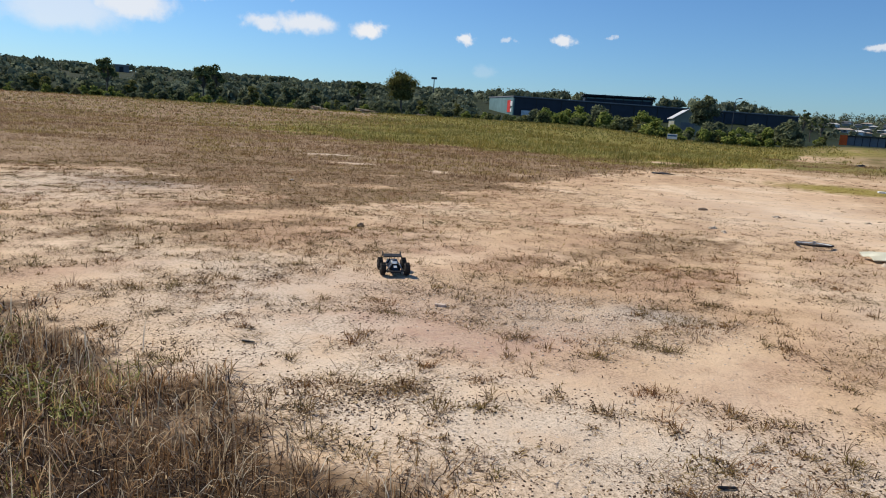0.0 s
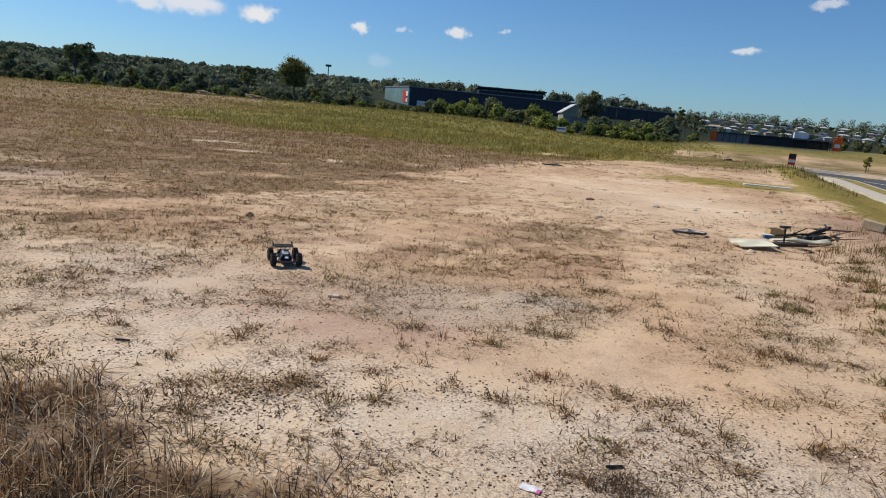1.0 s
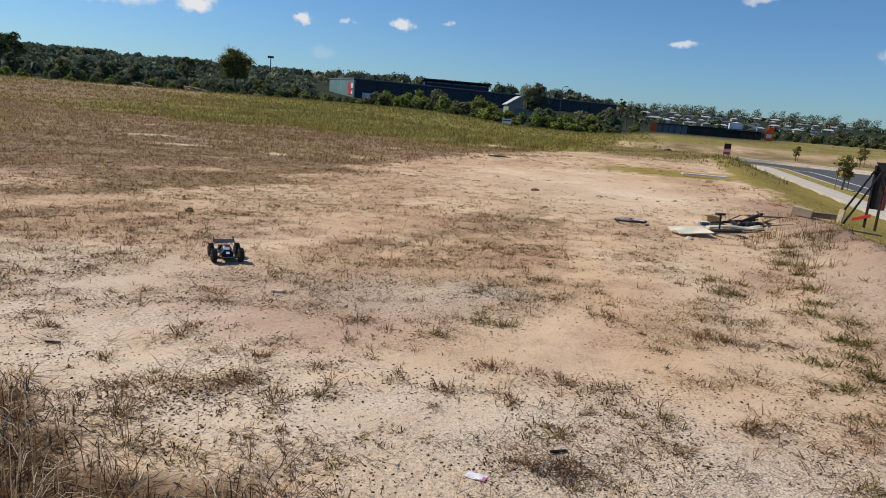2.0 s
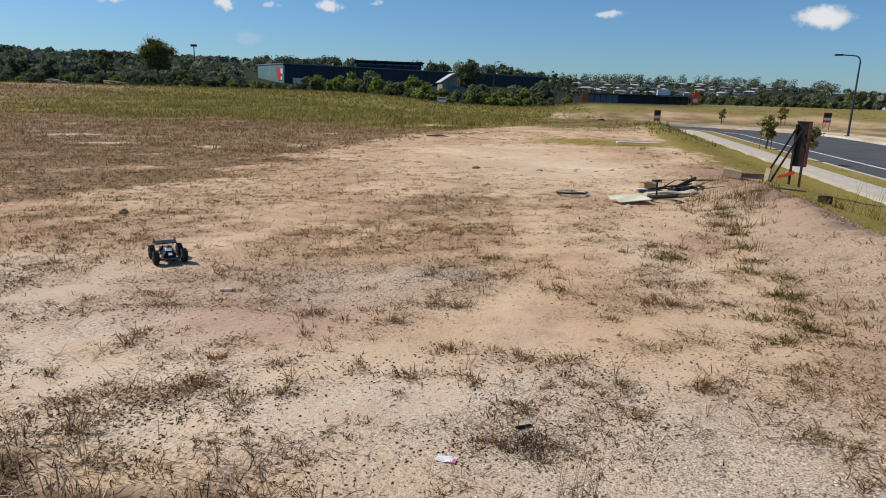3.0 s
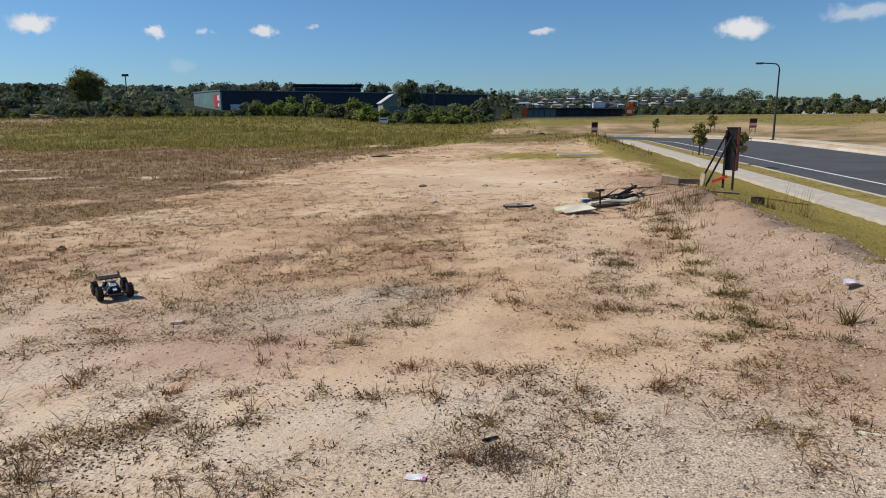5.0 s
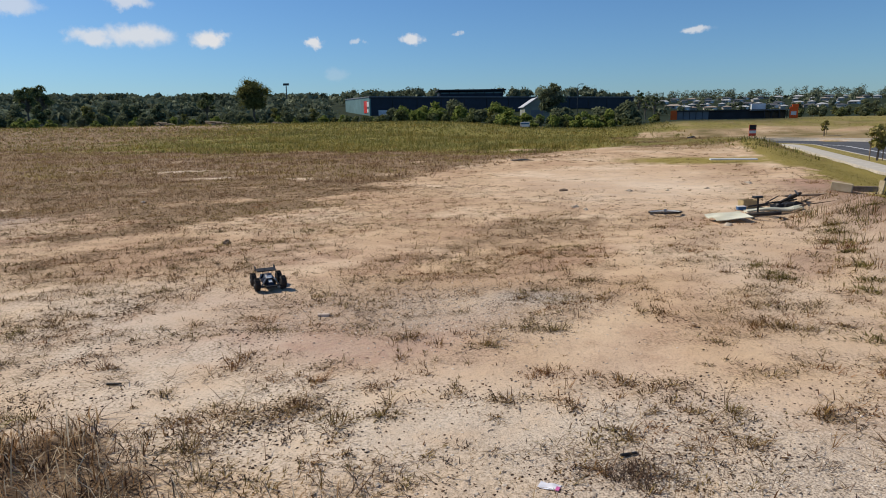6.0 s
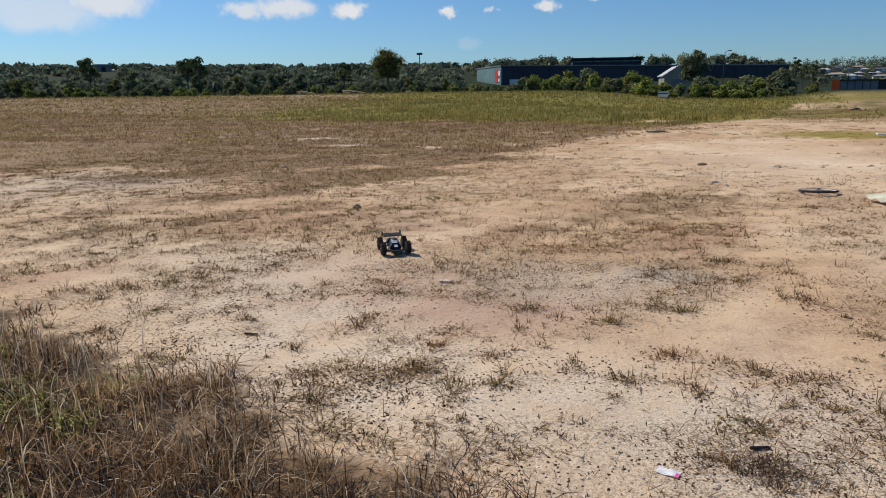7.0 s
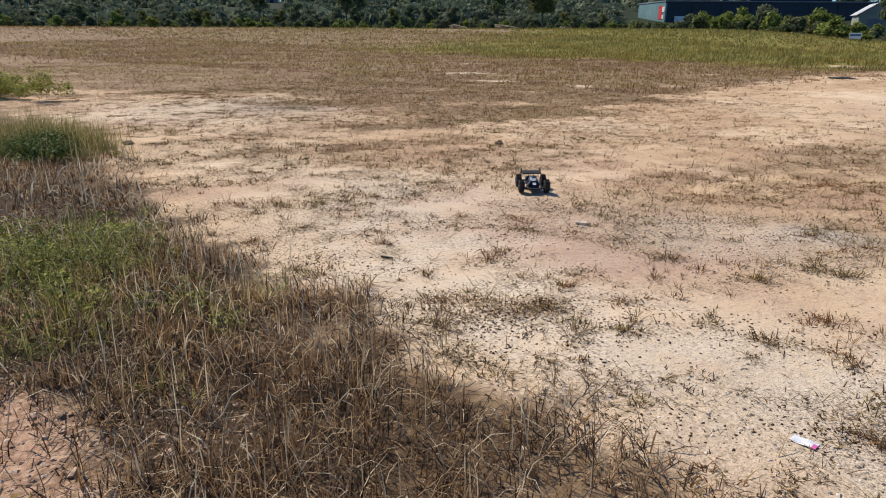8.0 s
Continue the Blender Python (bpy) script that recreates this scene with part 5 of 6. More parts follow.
def build_woods():
    """The far wooded rise: crowns without number."""
    chunks = []
    for n in range(2400):
        az = rng.uniform(-86, 62)
        dist = rng.uniform(212, 480) if az < 1 else rng.uniform(250, 780)
        x, y = polar(az, dist)
        if 4 < az < 16.5 and dist < 430 or az >= 16.5 and 330 < dist < 560:
            continue
        if -13.5 < az < -5.5 and dist < 425 or -18.5 < az < 6 and dist < 375 or -21 < az < -18 and dist < 330:
            continue
        if -50.5 < az < -48 and 300 < dist < 395:
            continue
        if az < 1 and dist > 480:
            continue
        if 4 < az < 22 and dist < 740 and rng.random() < 0.6:
            continue
        w = rng.uniform(2.5, 4.6)
        h = rng.uniform(4.0, 8.0) * (0.8 if az > 5 else 0.62 if az < -20 else 1)
        z = float(height(x, y))
        lobes = [(x + rng.normal(0, w * 0.4), y + rng.normal(0, w * 0.4), z + h * rng.uniform(0.5, 0.75), w * 0.45, w * 0.45, h * 0.22) for _ in range(3)]
        lobes += [(x, y, z + h * 0.4, w, w, h * 0.42), (x, y, z + h * 0.15, w * 1.2, w * 1.2, h * 0.3)]
        chunks.append(leaf_quads(lobes, 56, 0.56))
        chunks.append(leaf_quads([(x, y, z + h * 0.35, w * 0.75, w * 0.75, h * 0.32)], 12, 1.9, 0.8))
    for n in range(170):
        x, y = polar(rng.uniform(3.5, 26), rng.uniform(735, 790))
        w, h, z = rng.uniform(3, 5.5), rng.uniform(6, 13), float(height(x, y))
        chunks.append(leaf_quads([(x, y, z + h * 0.45, w, w, h * 0.4), (x + w * 0.3, y, z + h * 0.75, w * 0.7, w * 0.7, h * 0.25), (x, y, z + h * 0.2, w * 1.4, w, h * 0.2)], 120, 0.7))
    stuff("woods", joined(chunks), HAZE_WOODLEAF, "distant eucalypt woods on a low rise, leaf colour paled for haze", "woods")


def build_saplings():
    """Staked street trees."""
    stock = make_tree("sapling", "young street tree with sparse yellow-green leaves", 2.0, 1.2, 0.36, 420, 0.075, MEADOW, 9, 101, group="street saplings")
    stock["category"] = "tree"
    for a in (-0.3, 0.3):
        part("stake", rod(bmesh.new(), (a, 0.05, -0.3), (a, 0.05, 1.1), 0.025, n=6), TIMBER, stock, "dark timber stake")
    u0 = 15.4 - 5.9
    spots = [(from_road(u0, 40.5), 1.05), (from_road(u0, 33.0), 0.9), ((31.9, 76.8), 1.1), ((26.4, 79.7), 0.9), ((31.6, 43.7), 1.15)]
    for n, ((x, y), k) in enumerate(spots):
        d = float(road_offset(x, y))
        z = -0.73 if d < 0 else float(height(x, y))
        m = Matrix.Translation((x, y, z)) @ Matrix.Rotation(n * 1.3, 4, "Z") @ Matrix.Scale(k, 4)
        if n == 0:
            stock.matrix_world = m
        else:
            copy_thing(stock, m)


# ---------------------------------------------------------------- buildings
def build_warehouse():
    """A long dark shed with a pale end; its own x runs along the front, y into the depth."""
    m = Matrix.Translation((-79, 247.7, 1.0)) @ Matrix.Rotation(math.atan2(0.607, 0.795), 4, "Z")
    w = thing("warehouse", "long dark navy warehouse with a muted teal end wall", "warehouse", m)
    part("front_wall", boxed(0.1, 131, 0, 0.4, 0, 10.1), NAVY, w, "dark navy ribbed front wall")
    part("back_wall", boxed(0.1, 131, 30.2, 30.6, 0, 10.1), NAVY, w)
    part("end_wall", boxed(-0.3, 0.1, 0, 30.6, 0, 10.1), TEAL, w, "muted teal end wall")
    part("end_wall", boxed(130.6, 131, 0.4, 30.2, 0, 10.0), NAVY, w)
    part("roof", boxed(-0.5, 131.2, -0.2, 30.8, 10.1, 10.5), MIDGREY, w)
    part("fascia", boxed(-0.45, 131.1, -0.15, -0.02, 9.6, 10.3), CHARCOAL, w)
    part("corner_trim", boxed(-0.36, 0.16, -0.12, 0.0, 0, 10.1), TEAL, w)
    for n in range(12):
        part("wall_rib", boxed(9 + n * 10.6, 9.35 + n * 10.6, -0.14, 0.0, 0, 9.6), CHARCOAL, w)
    part("sign_panel", boxed(-0.42, -0.3, 3.0, 6.6, 4.2, 8.8), RED, w, "red sign panel")
    part("sign_panel", boxed(-0.44, -0.3, 0.7, 2.9, 6.6, 8.4), WHITE, w, "white sign panel")
    part("sign_panel", boxed(-0.44, -0.3, 1.3, 2.9, 4.4, 5.6), WHITE, w, "white sign panel")
    part("roller_door", boxed(3.2, 7.4, -0.16, 0.0, 1.0, 5.2), WHITE, w, "pale roller door")
    s = thing("factory", "flat-roofed dark blue factory rising behind", "factory", Matrix.Translation((*polar(-11.8, 395), 8.8)) @ Matrix.Rotation(radians(16), 4, "Z"))
    part("wall", boxed(0, 38, 0, 20, 0, 9.6), NAVY, s)
    part("roof", boxed(-1, 39.5, -1.5, 21, 10.1, 10.9), CHARCOAL, s, "thin dark flat roof")
    for n in range(8):
        part("column", boxed(0.5 + n * 5.2, 0.9 + n * 5.2, -1.2, -0.8, 0, 10.1), CHARCOAL, s)
    part("window_band", boxed(1, 37, -0.08, 0.0, 8.6, 9.2), TEAL, s, "pale blue window band")


def build_shed():
    s = thing("shed", "grey-olive gabled shed with a pale roof among trees", "shed", Matrix.Translation((*polar(-3.5, 200), 1.2)) @ Matrix.Rotation(radians(12), 4, "Z"))
    part("wall", boxed(-3.6, 3.6, 0, 12, 0, 4.3), SHEDWALL, s)
    bm = bmesh.new()
    for x in (-1, 1):
        v = [bm.verts.new(p) for p in ((x * 4.1, -0.4, 4.05), (0, -0.4, 6.7), (0, 12.4, 6.7), (x * 4.1, 12.4, 4.05), (x * 4.1, -0.4, 4.2), (0, -0.4, 6.9), (0, 12.4, 6.9), (x * 4.1, 12.4, 4.2))]
        for f in ((0, 1, 2, 3), (7, 6, 5, 4), (0, 4, 5, 1), (1, 5, 6, 2), (2, 6, 7, 3), (3, 7, 4, 0)):
            bm.faces.new([v[i] for i in f])
    bmesh.ops.recalc_face_normals(bm, faces=bm.faces)
    part("roof", bm, ROOFS[0], s, "pale sheet-metal gable roof")
    bm = bmesh.new()
    v = [bm.verts.new(p) for p in ((-3.6, 0.02, 4.3), (3.6, 0.02, 4.3), (0, 0.02, 6.6))]
    bm.faces.new(v)
    part("gable", bm, SHEDWALL, s)
    part("door", boxed(-1.8, 1.8, -0.05, 0.0, 0, 3.2), MIDGREY, s)


def build_far_shed():
    x, y = polar(-49.2, 392)
    s = thing("far_shed", "small pale grey shed among distant trees", "shed", Matrix.Translation((x, y, float(height(x, y)))) @ Matrix.Rotation(radians(49), 4, "Z"))
    part("wall", boxed(-3.2, 3.2, 0, 7, -1.0, 3.4), MIDGREY, s)
    part("roof", boxed(-3.5, 3.5, -0.5, 7.5, 3.4, 3.8), ROOFS[0], s, "pale flat roof")
    part("door", boxed(-1.4, 0.6, -0.08, 0.0, 0.0, 2.6), CHARCOAL, s)


def build_showroom():
    """The low dark building with orange panels across the road."""
    a, b = Vector((19.4, 149.0)), Vector((41.6, 145.2))
    t = b - a
    m = Matrix.Translation((a.x, a.y, 0.05)) @ Matrix.Rotation(math.atan2(t.y, t.x), 4, "Z")
    s = thing("showroom", "low charcoal building with bright orange end panels", "building", m)
    part("wall", boxed(1.0, 7.2, 0, 9, 0, 2.75), MIDGREY, s, "grey panelled wall")
    part("wall", boxed(7.2, 21.6, 0.0, 9, 0, 2.7), CHARCOAL, s, "charcoal wall")
    part("wall_panel", boxed(-0.3, 1.0, -0.25, 9, -0.1, 3.0), ORANGE, s, "bright orange end panel")
    part("roof", boxed(0.9, 21.9, -0.3, 9.3, 2.75, 2.95), CHARCOAL, s)
    part("roof_box", boxed(15.4, 18.0, 1.5, 5, 2.95, 4.1), WHITE, s, "white box on the roof")
    for n in range(4):
        part("wall_joint", boxed(2.2 + n * 1.25, 2.3 + n * 1.25, -0.04, 0.0, 0, 2.7), CHARCOAL, s)
    for n in range(3):
        part("window", boxed(17.9 + n * 1.25, 18.9 + n * 1.25, -0.05, 0.0, 0.5, 2.3), WINDOW, s)
    for n in range(4):
        part("post", boxed(17.6 + n * 1.35, 17.75 + n * 1.35, -1.5, -1.35, 0, 2.9), CHARCOAL, s)
    part("canopy", boxed(15.0, 22.2, -1.6, 0.0, 2.7, 2.85), MIDGREY, s)
    part("low_wall", boxed(14.5, 20.5, -2.2, -2.0, -0.2, 0.7), MIDGREY, s)
    p = thing("pylon_sign", "tall orange pylon sign with a pale panel", "sign", m @ Matrix.Translation((22.8, -1.2, -0.2)))
    part("panel", boxed(-0.65, 0.85, -0.2, 0.2, 0, 3.5, 0.03), ORANGE, p)
    part("top_panel", boxed(-0.2, 0.9, -0.22, 0.22, 3.5, 4.0, 0.03), ORANGE, p)
    part("sign_face", boxed(-0.4, 0.55, -0.23, -0.2, 1.9, 2.6), WHITE, p, "white lettering block")


def house_stock(n, roof, w, d):
    h = thing("house", "single-storey suburban house with a hipped roof", "house", group="houses on the far rise")
    part("wall", boxed(-w / 2, w / 2, -d / 2, d / 2, -1.5, 2.7), BRICKWALL, h)
    bm = bmesh.new()
    e, r = 0.6, w / 2 - d / 2 + 0.6
    base = [bm.verts.new(p) for p in ((-w / 2 - e, -d / 2 - e, 2.6), (w / 2 + e, -d / 2 - e, 2.6), (w / 2 + e, d / 2 + e, 2.6), (-w / 2 - e, d / 2 + e, 2.6))]
    top = [bm.verts.new((-r, 0, 4.2)), bm.verts.new((r, 0, 4.2))]
    for f in ((base[0], base[1], top[1], top[0]), (base[1], base[2], top[1]), (base[2], base[3], top[0], top[1]), (base[3], base[0], top[0]), base[::-1]):
        bm.faces.new(f)
    part("roof", bm, roof, h, ("pale sheet-metal roof", "grey tiled roof", "tan tiled roof")[n % 3])
    part("window", boxed(-w * 0.38, -w * 0.15, -d / 2 - 0.06, -d / 2, 0.9, 2.1), WINDOW, h)
    part("window", boxed(w * 0.0, w * 0.12, -d / 2 - 0.06, -d / 2, 0.9, 2.1), WINDOW, h)
    part("garage_door", boxed(w * 0.2, w * 0.42, -d / 2 - 0.06, -d / 2, -0.2, 2.2), WHITE, h)
    return h


def build_houses():
    stock = [house_stock(0, ROOFS[0], 14, 8), house_stock(1, ROOFS[1], 13, 8), house_stock(2, ROOFS[2], 15, 9), house_stock(0, ROOFS[0], 12, 7.5)]
    r = random.Random(8)
    first = set()

    def put(k, x, y, turn, z=None, big=0.8):
        z = float(height(x, y)) if z is None else z
        m = Matrix.Translation((x, y, z)) @ Matrix.Rotation(turn, 4, "Z") @ Matrix.Scale(big, 4)
        if k in first:
            copy_thing(stock[k], m)
        else:
            first.add(k)
            stock[k].matrix_world = m

    for row, (dist, lo, hi) in enumerate(((550, 7.5, 20), (590, 6.0, 21), (640, 5.0, 21), (700, 5.5, 22), (770, 7, 22))):
        az = lo + row * 0.7
        while az < hi:
            x, y = polar(az, dist + r.uniform(-5, 5))
            put(r.choice((0, 1, 1, 2, 1, 3, 0)), x, y, -radians(az) + r.choice((0, 1.57)) + r.uniform(-0.3, 0.3))
            az += r.uniform(0.7, 1.4)
    az = 29.8
    while az < 44:
        x, y = polar(az, 240)
        put(r.choice((0, 0, 3, 2)), x, y, -radians(az) + r.uniform(-0.2, 0.2), -0.9, 1.0)
        az += r.uniform(3.4, 4.4)


# ---------------------------------------------------------------- street furniture
def build_lamp(x, y, z, tall, reach, turn):
    p = thing("street_lamp", "tall dark steel street lamp with a curved arm", "street lamp", Matrix.Translation((x, y, z)) @ Matrix.Rotation(turn, 4, "Z"), "street lamps")
    part("pole", rod(bmesh.new(), (0, 0, -0.2), (0, 0, tall - 0.5), 0.10, 0.06, 10), GALV, p)
    part("base_plate", boxed(-0.2, 0.2, -0.2, 0.2, -0.05, 0.03, 0.01), GALV, p)
    bm = bmesh.new()
    pts = [(0.5 - 0.5 * math.cos(a), 0, tall - 0.5 + 0.5 * math.sin(a)) for a in np.linspace(0, math.pi / 2, 6)] + [(reach, 0, tall + 0.06)]
    for a, b in zip(pts, pts[1:]):
        rod(bm, a, b, 0.055, 0.05, 8)
    part("arm", bm, GALV, p)
    head = part("lamp_head", boxed(reach - 0.1, reach + 0.55, -0.13, 0.13, tall - 0.02, tall + 0.12, 0.03), GALV, p)
    part("lens", boxed(reach + 0.05, reach + 0.5, -0.1, 0.1, tall - 0.05, tall - 0.02, 0.005), LENS, head)


def build_mast():
    x, y = polar(-24.6, 330)
    z = float(height(x, y))
    top = 1.7 + 330 * math.tan(radians(3.18))
    p = thing("light_mast", "tall floodlight mast above distant woods", "mast", Matrix.Translation((x, y, z)))
    part("pole", rod(bmesh.new(), (0, 0, -0.5), (0, 0, top - z), 0.35, 0.2, 8), GALV, p)
    part("light_frame", boxed(-1.4, 1.4, -0.3, 0.3, top - z - 0.5, top - z + 0.5), GALV, p)


def build_big_sign():
    """The narrow braced sign on the verge, seen from behind."""
    x0, y0 = 7.95, 17.8
    m = Matrix.Translation((x0, y0, float(height(x0, y0)))) @ Matrix.Rotation(radians(-40), 4, "Z")
    s = thing("sign_board", "narrow dark sign board propped by two timber braces", "sign", m)
    part("panel", boxed(-0.13, 0.16, 0.03, 0.06, 0.52, 1.64, 0.004), BLACK, s, "dark sign panel seen from behind")
    part("panel_frame", boxed(-0.15, 0.21, 0.02, 0.07, 1.64, 1.68, 0.004), DARKWOOD, s)
    part("edge_strip", boxed(0.163, 0.20, -0.06, 0.12, 0.52, 1.64, 0.004), MAROON, s, "dull red edge strip")
    for x in (-0.13, 0.12):
        part("post", boxed(x - 0.025, x + 0.025, -0.03, 0.03, -0.3, 1.6, 0.004), DARKWOOD, s, "dark timber post")
    for x in (-0.15, 0.02):
        fx, fy = m @ Vector((x, -1.95, 0)), 0
        foot = float(height(fx.x, fx.y)) - float(height(x0, y0))
        part("brace", rod(bmesh.new(), (x, -1.95, foot), (x, -0.02, 1.45), 0.028, n=4), DARKWOOD, s, "slanting timber brace")
    part("peg", boxed(-0.06, 0.05, -0.04, 0.04, -0.2, 0.32, 0.004, Matrix.Translation((-0.08, -1.92, foot)) @ Matrix.Rotation(-0.35, 4, "X")), PINE, s, "pale timber peg")
    part("ribbon", boxed(-0.3, 0.12, -0.06, -0.03, 0.30, 0.38, 0.004, Matrix.Rotation(-0.4, 4, "Y")), RED, s, "red scrap of board")


def build_small_sign(x, y, z, turn, w, h, group="roadside signs"):
    s = thing("roadside_sign", "small dark and red sign board on two legs", "sign", Matrix.Translation((x, y, z)) @ Matrix.Rotation(turn, 4, "Z"), group)
    part("panel", boxed(-w / 2, w / 2, 0, 0.05, h * 0.35, h, 0.005), RED, s)
    part("top_panel", boxed(-w / 2 + 0.01, w / 2 - 0.01, -0.02, 0.0, h * 0.72, h * 0.98), BLACK, s)
    part("white_band", boxed(-w / 2 + 0.03, w / 2 - 0.03, -0.02, 0.0, h * 0.5, h * 0.66), WHITE, s)
    for a in (-1, 1):
        part("leg", boxed(a * w * 0.4 - 0.03, a * w * 0.4 + 0.03, 0.05, 0.11, -0.3, h * 0.95), TIMBER, s)
    part("brace", rod(bmesh.new(), (w * 0.3, 0.1, h * 0.8), (w * 0.55, 0.9, -0.1), 0.03, n=4), TIMBER, s)


def build_trailer(x, y, turn):
    t = thing("box_trailer", "small white box trailer with a blue band in long grass", "trailer", Matrix.Translation((x, y, float(height(x, y)))) @ Matrix.Rotation(turn, 4, "Z") @ Matrix.Scale(0.72, 4))
    part("body", boxed(-0.98, 0.98, -0.7, 0.7, 0.3, 1.35, 0.05), WHITE, t)
    part("band", boxed(-0.9, 0.9, -0.72, -0.69, 0.85, 1.12), BLUE, t, "blue painted band")
    part("tail_light", boxed(-0.85, -0.7, -0.73, -0.69, 0.4, 0.52), RED, t, "red tail light")
    part("drawbar", rod(bmesh.new(), (0, 0.7, 0.35), (0, 1.6, 0.35), 0.04), STEEL, t)
    for a in (-1.05, 1.05):
        part("wheel", rod(bmesh.new(), (a - 0.08, 0, 0.3), (a + 0.08, 0, 0.3), 0.3, n=14), RUBBER, t)


def build_van(x, y, turn, label):
    z = float(height(x, y))
    v = thing("parked_van", label, "van", Matrix.Translation((x, y, z)) @ Matrix.Rotation(turn, 4, "Z"), "parked vans")
    part("body", boxed(-2.3, 2.3, -0.9, 0.9, 0.35, 1.25, 0.15), WHITE, v)
    part("cabin", boxed(-2.2, 1.5, -0.82, 0.82, 1.2, 2.0, 0.18), WHITE, v)
    part("side_window", boxed(-1.9, 1.2, -0.85, -0.8, 1.3, 1.8, 0.02), WINDOW, v)
    for a in (-1.4, 1.4):
        for b in (-0.85, 0.85):
            w = part("wheel", rod(bmesh.new(), (a, b - 0.1, 0.33), (a, b + 0.1, 0.33), 0.33, n=14), RUBBER, v)
            part("rim", rod(bmesh.new(), (a, b - 0.11, 0.33), (a, b + 0.11, 0.33), 0.18, n=10), STEEL, w)


# ---------------------------------------------------------------- loose things on the lot
def at(x, y, turn=0.0, up=0.0, rx=0.0, ry=0.0):
    return Matrix.Translation((x, y, float(height(x, y)) + up)) @ Euler((radians(rx), radians(ry), radians(turn))).to_matrix().to_4x4()


def build_car(m):
    """A radio-controlled off-road buggy; its own +y is the front."""
    c = thing("toy_buggy", "black radio-controlled off-road buggy with a tall rear wing", "toy car", m)
    part("chassis", boxed(-0.07, 0.07, -0.2, 0.2, 0.055, 0.07, 0.004), BLACK, c)
    bm = bmesh.new()
    sect = [(-0.19, 0.065, 0.10), (-0.10, 0.075, 0.125), (-0.02, 0.07, 0.185), (0.05, 0.06, 0.175), (0.11, 0.05, 0.115), (0.2, 0.035, 0.09)]
    rows = []
    for y, w, z in sect:
        rows.append([bm.verts.new(p) for p in ((-w, y, 0.068), (-w * 1.05, y, 0.09), (-w * 0.62, y, z), (w * 0.62, y, z), (w * 1.05, y, 0.09), (w, y, 0.068))])
    for p, q in zip(rows, rows[1:]):
        for i in range(5):
            bm.faces.new((p[i], p[i + 1], q[i + 1], q[i]))
    bm.faces.new(rows[0])
    bm.faces.new(rows[-1][::-1])
    bmesh.ops.recalc_face_normals(bm, faces=bm.faces)
    shell = part("body_shell", bm, NAVYSHELL, c, "dark navy body shell", True)
    part("stripe", boxed(-0.022, 0.022, 0.055, 0.16, 0.118, 0.124, 0.0, Matrix.Rotation(-0.42, 4, "X") @ Matrix.Translation((0, -0.035, 0.055))), WHITE, shell, "white stripe")
    part("windscreen", boxed(-0.036, 0.036, -0.03, 0.03, 0.0, 0.006, 0.002, Matrix.Translation((0, 0.085, 0.15)) @ Matrix.Rotation(-0.78, 4, "X")), WHITE, shell, "white windscreen")
    part("bumper", boxed(-0.07, 0.07, 0.21, 0.255, 0.05, 0.075, 0.006), BLACK, c)
    for y in (0.135, -0.165):
        part("shock_tower", boxed(-0.075, 0.075, y - 0.004, y + 0.004, 0.07, 0.155, 0.002), BLACK, c)
        for a in (-1, 1):
            part("shock_absorber", rod(bmesh.new(), (a * 0.055, y + 0.015, 0.15), (a * 0.11, y + 0.015, 0.06), 0.011, n=8), STEEL, c)
            part("suspension_arm", boxed(min(a * 0.03, a * 0.14), max(a * 0.03, a * 0.14), y - 0.025, y + 0.025, 0.05, 0.06, 0.003), BLACK, c)
            x = a * 0.165
            bm = bmesh.new()
            ring(bm, 0.055, 0.03, 20, 8, 1.3)
            for v in bm.verts:
                v.co = Vector((v.co.y, v.co.x, v.co.z))
            for n in range(18):
                t = 6.283 * n / 18
                box(bm, -0.03, 0.03, -0.004, 0.004, 0.079, 0.088, 0, Matrix.Rotation(t, 4, "X"))
            tyre = part("tyre", bm, RUBBER, None, "knobbly black tyre")
            wheel = part("wheel", rod(bmesh.new(), (-0.03, 0, 0), (0.03, 0, 0), 0.036, n=14), BLACK, c, "black wheel")
            wheel.location = (x, y + 0.01 * (1 if y > 0 else -1), 0.086)
            tyre.parent = wheel
            part("hub_nut", rod(bmesh.new(), (a * 0.028, 0, 0), (a * 0.04, 0, 0), 0.01, n=6), STEEL, wheel)
    wing = part("rear_wing", boxed(-0.125, 0.125, -0.285, -0.19, 0.215, 0.228, 0.004, Matrix.Translation((0, 0.05, -0.06)) @ Matrix.Rotation(-0.25, 4, "X")), BLACK, c)
    for a in (-1, 1):
        part("end_plate", boxed(a * 0.125 - 0.004, a * 0.125 + 0.004, -0.285, -0.185, 0.185, 0.245, 0.001), BLACK, wing)
        part("wing_strut", rod(bmesh.new(), (a * 0.035, -0.18, 0.14), (a * 0.035, -0.225, 0.215), 0.005, n=6), BLACK, wing)
    part("antenna", rod(bmesh.new(), (0.03, -0.05, 0.1), (0.03, -0.06, 0.27), 0.002, n=5), BLACK, c)
    return c


def build_wheel(m):
    w = thing("scrap_wheel", "old bicycle wheel lying flat on dry weeds", "wheel", m)
    part("tyre", ring(bmesh.new(), 0.275, 0.017), RUBBER, w)
    part("rim", ring(bmesh.new(), 0.25, 0.012, 28, 6, 1.0), WHITE, w, "pale metal rim")
    part("hub", rod(bmesh.new(), (0, -0.05, 0), (0, 0.05, 0), 0.025, n=10), STEEL, w)
    for n in range(20):
        t = 6.283 * n / 20
        part("spoke", rod(bmesh.new(), (0.02 * math.cos(t), 0.02 * (-1) ** n, 0.02 * math.sin(t)), (0.245 * math.cos(t), 0, 0.245 * math.sin(t)), 0.0022, n=4), STEEL, w)


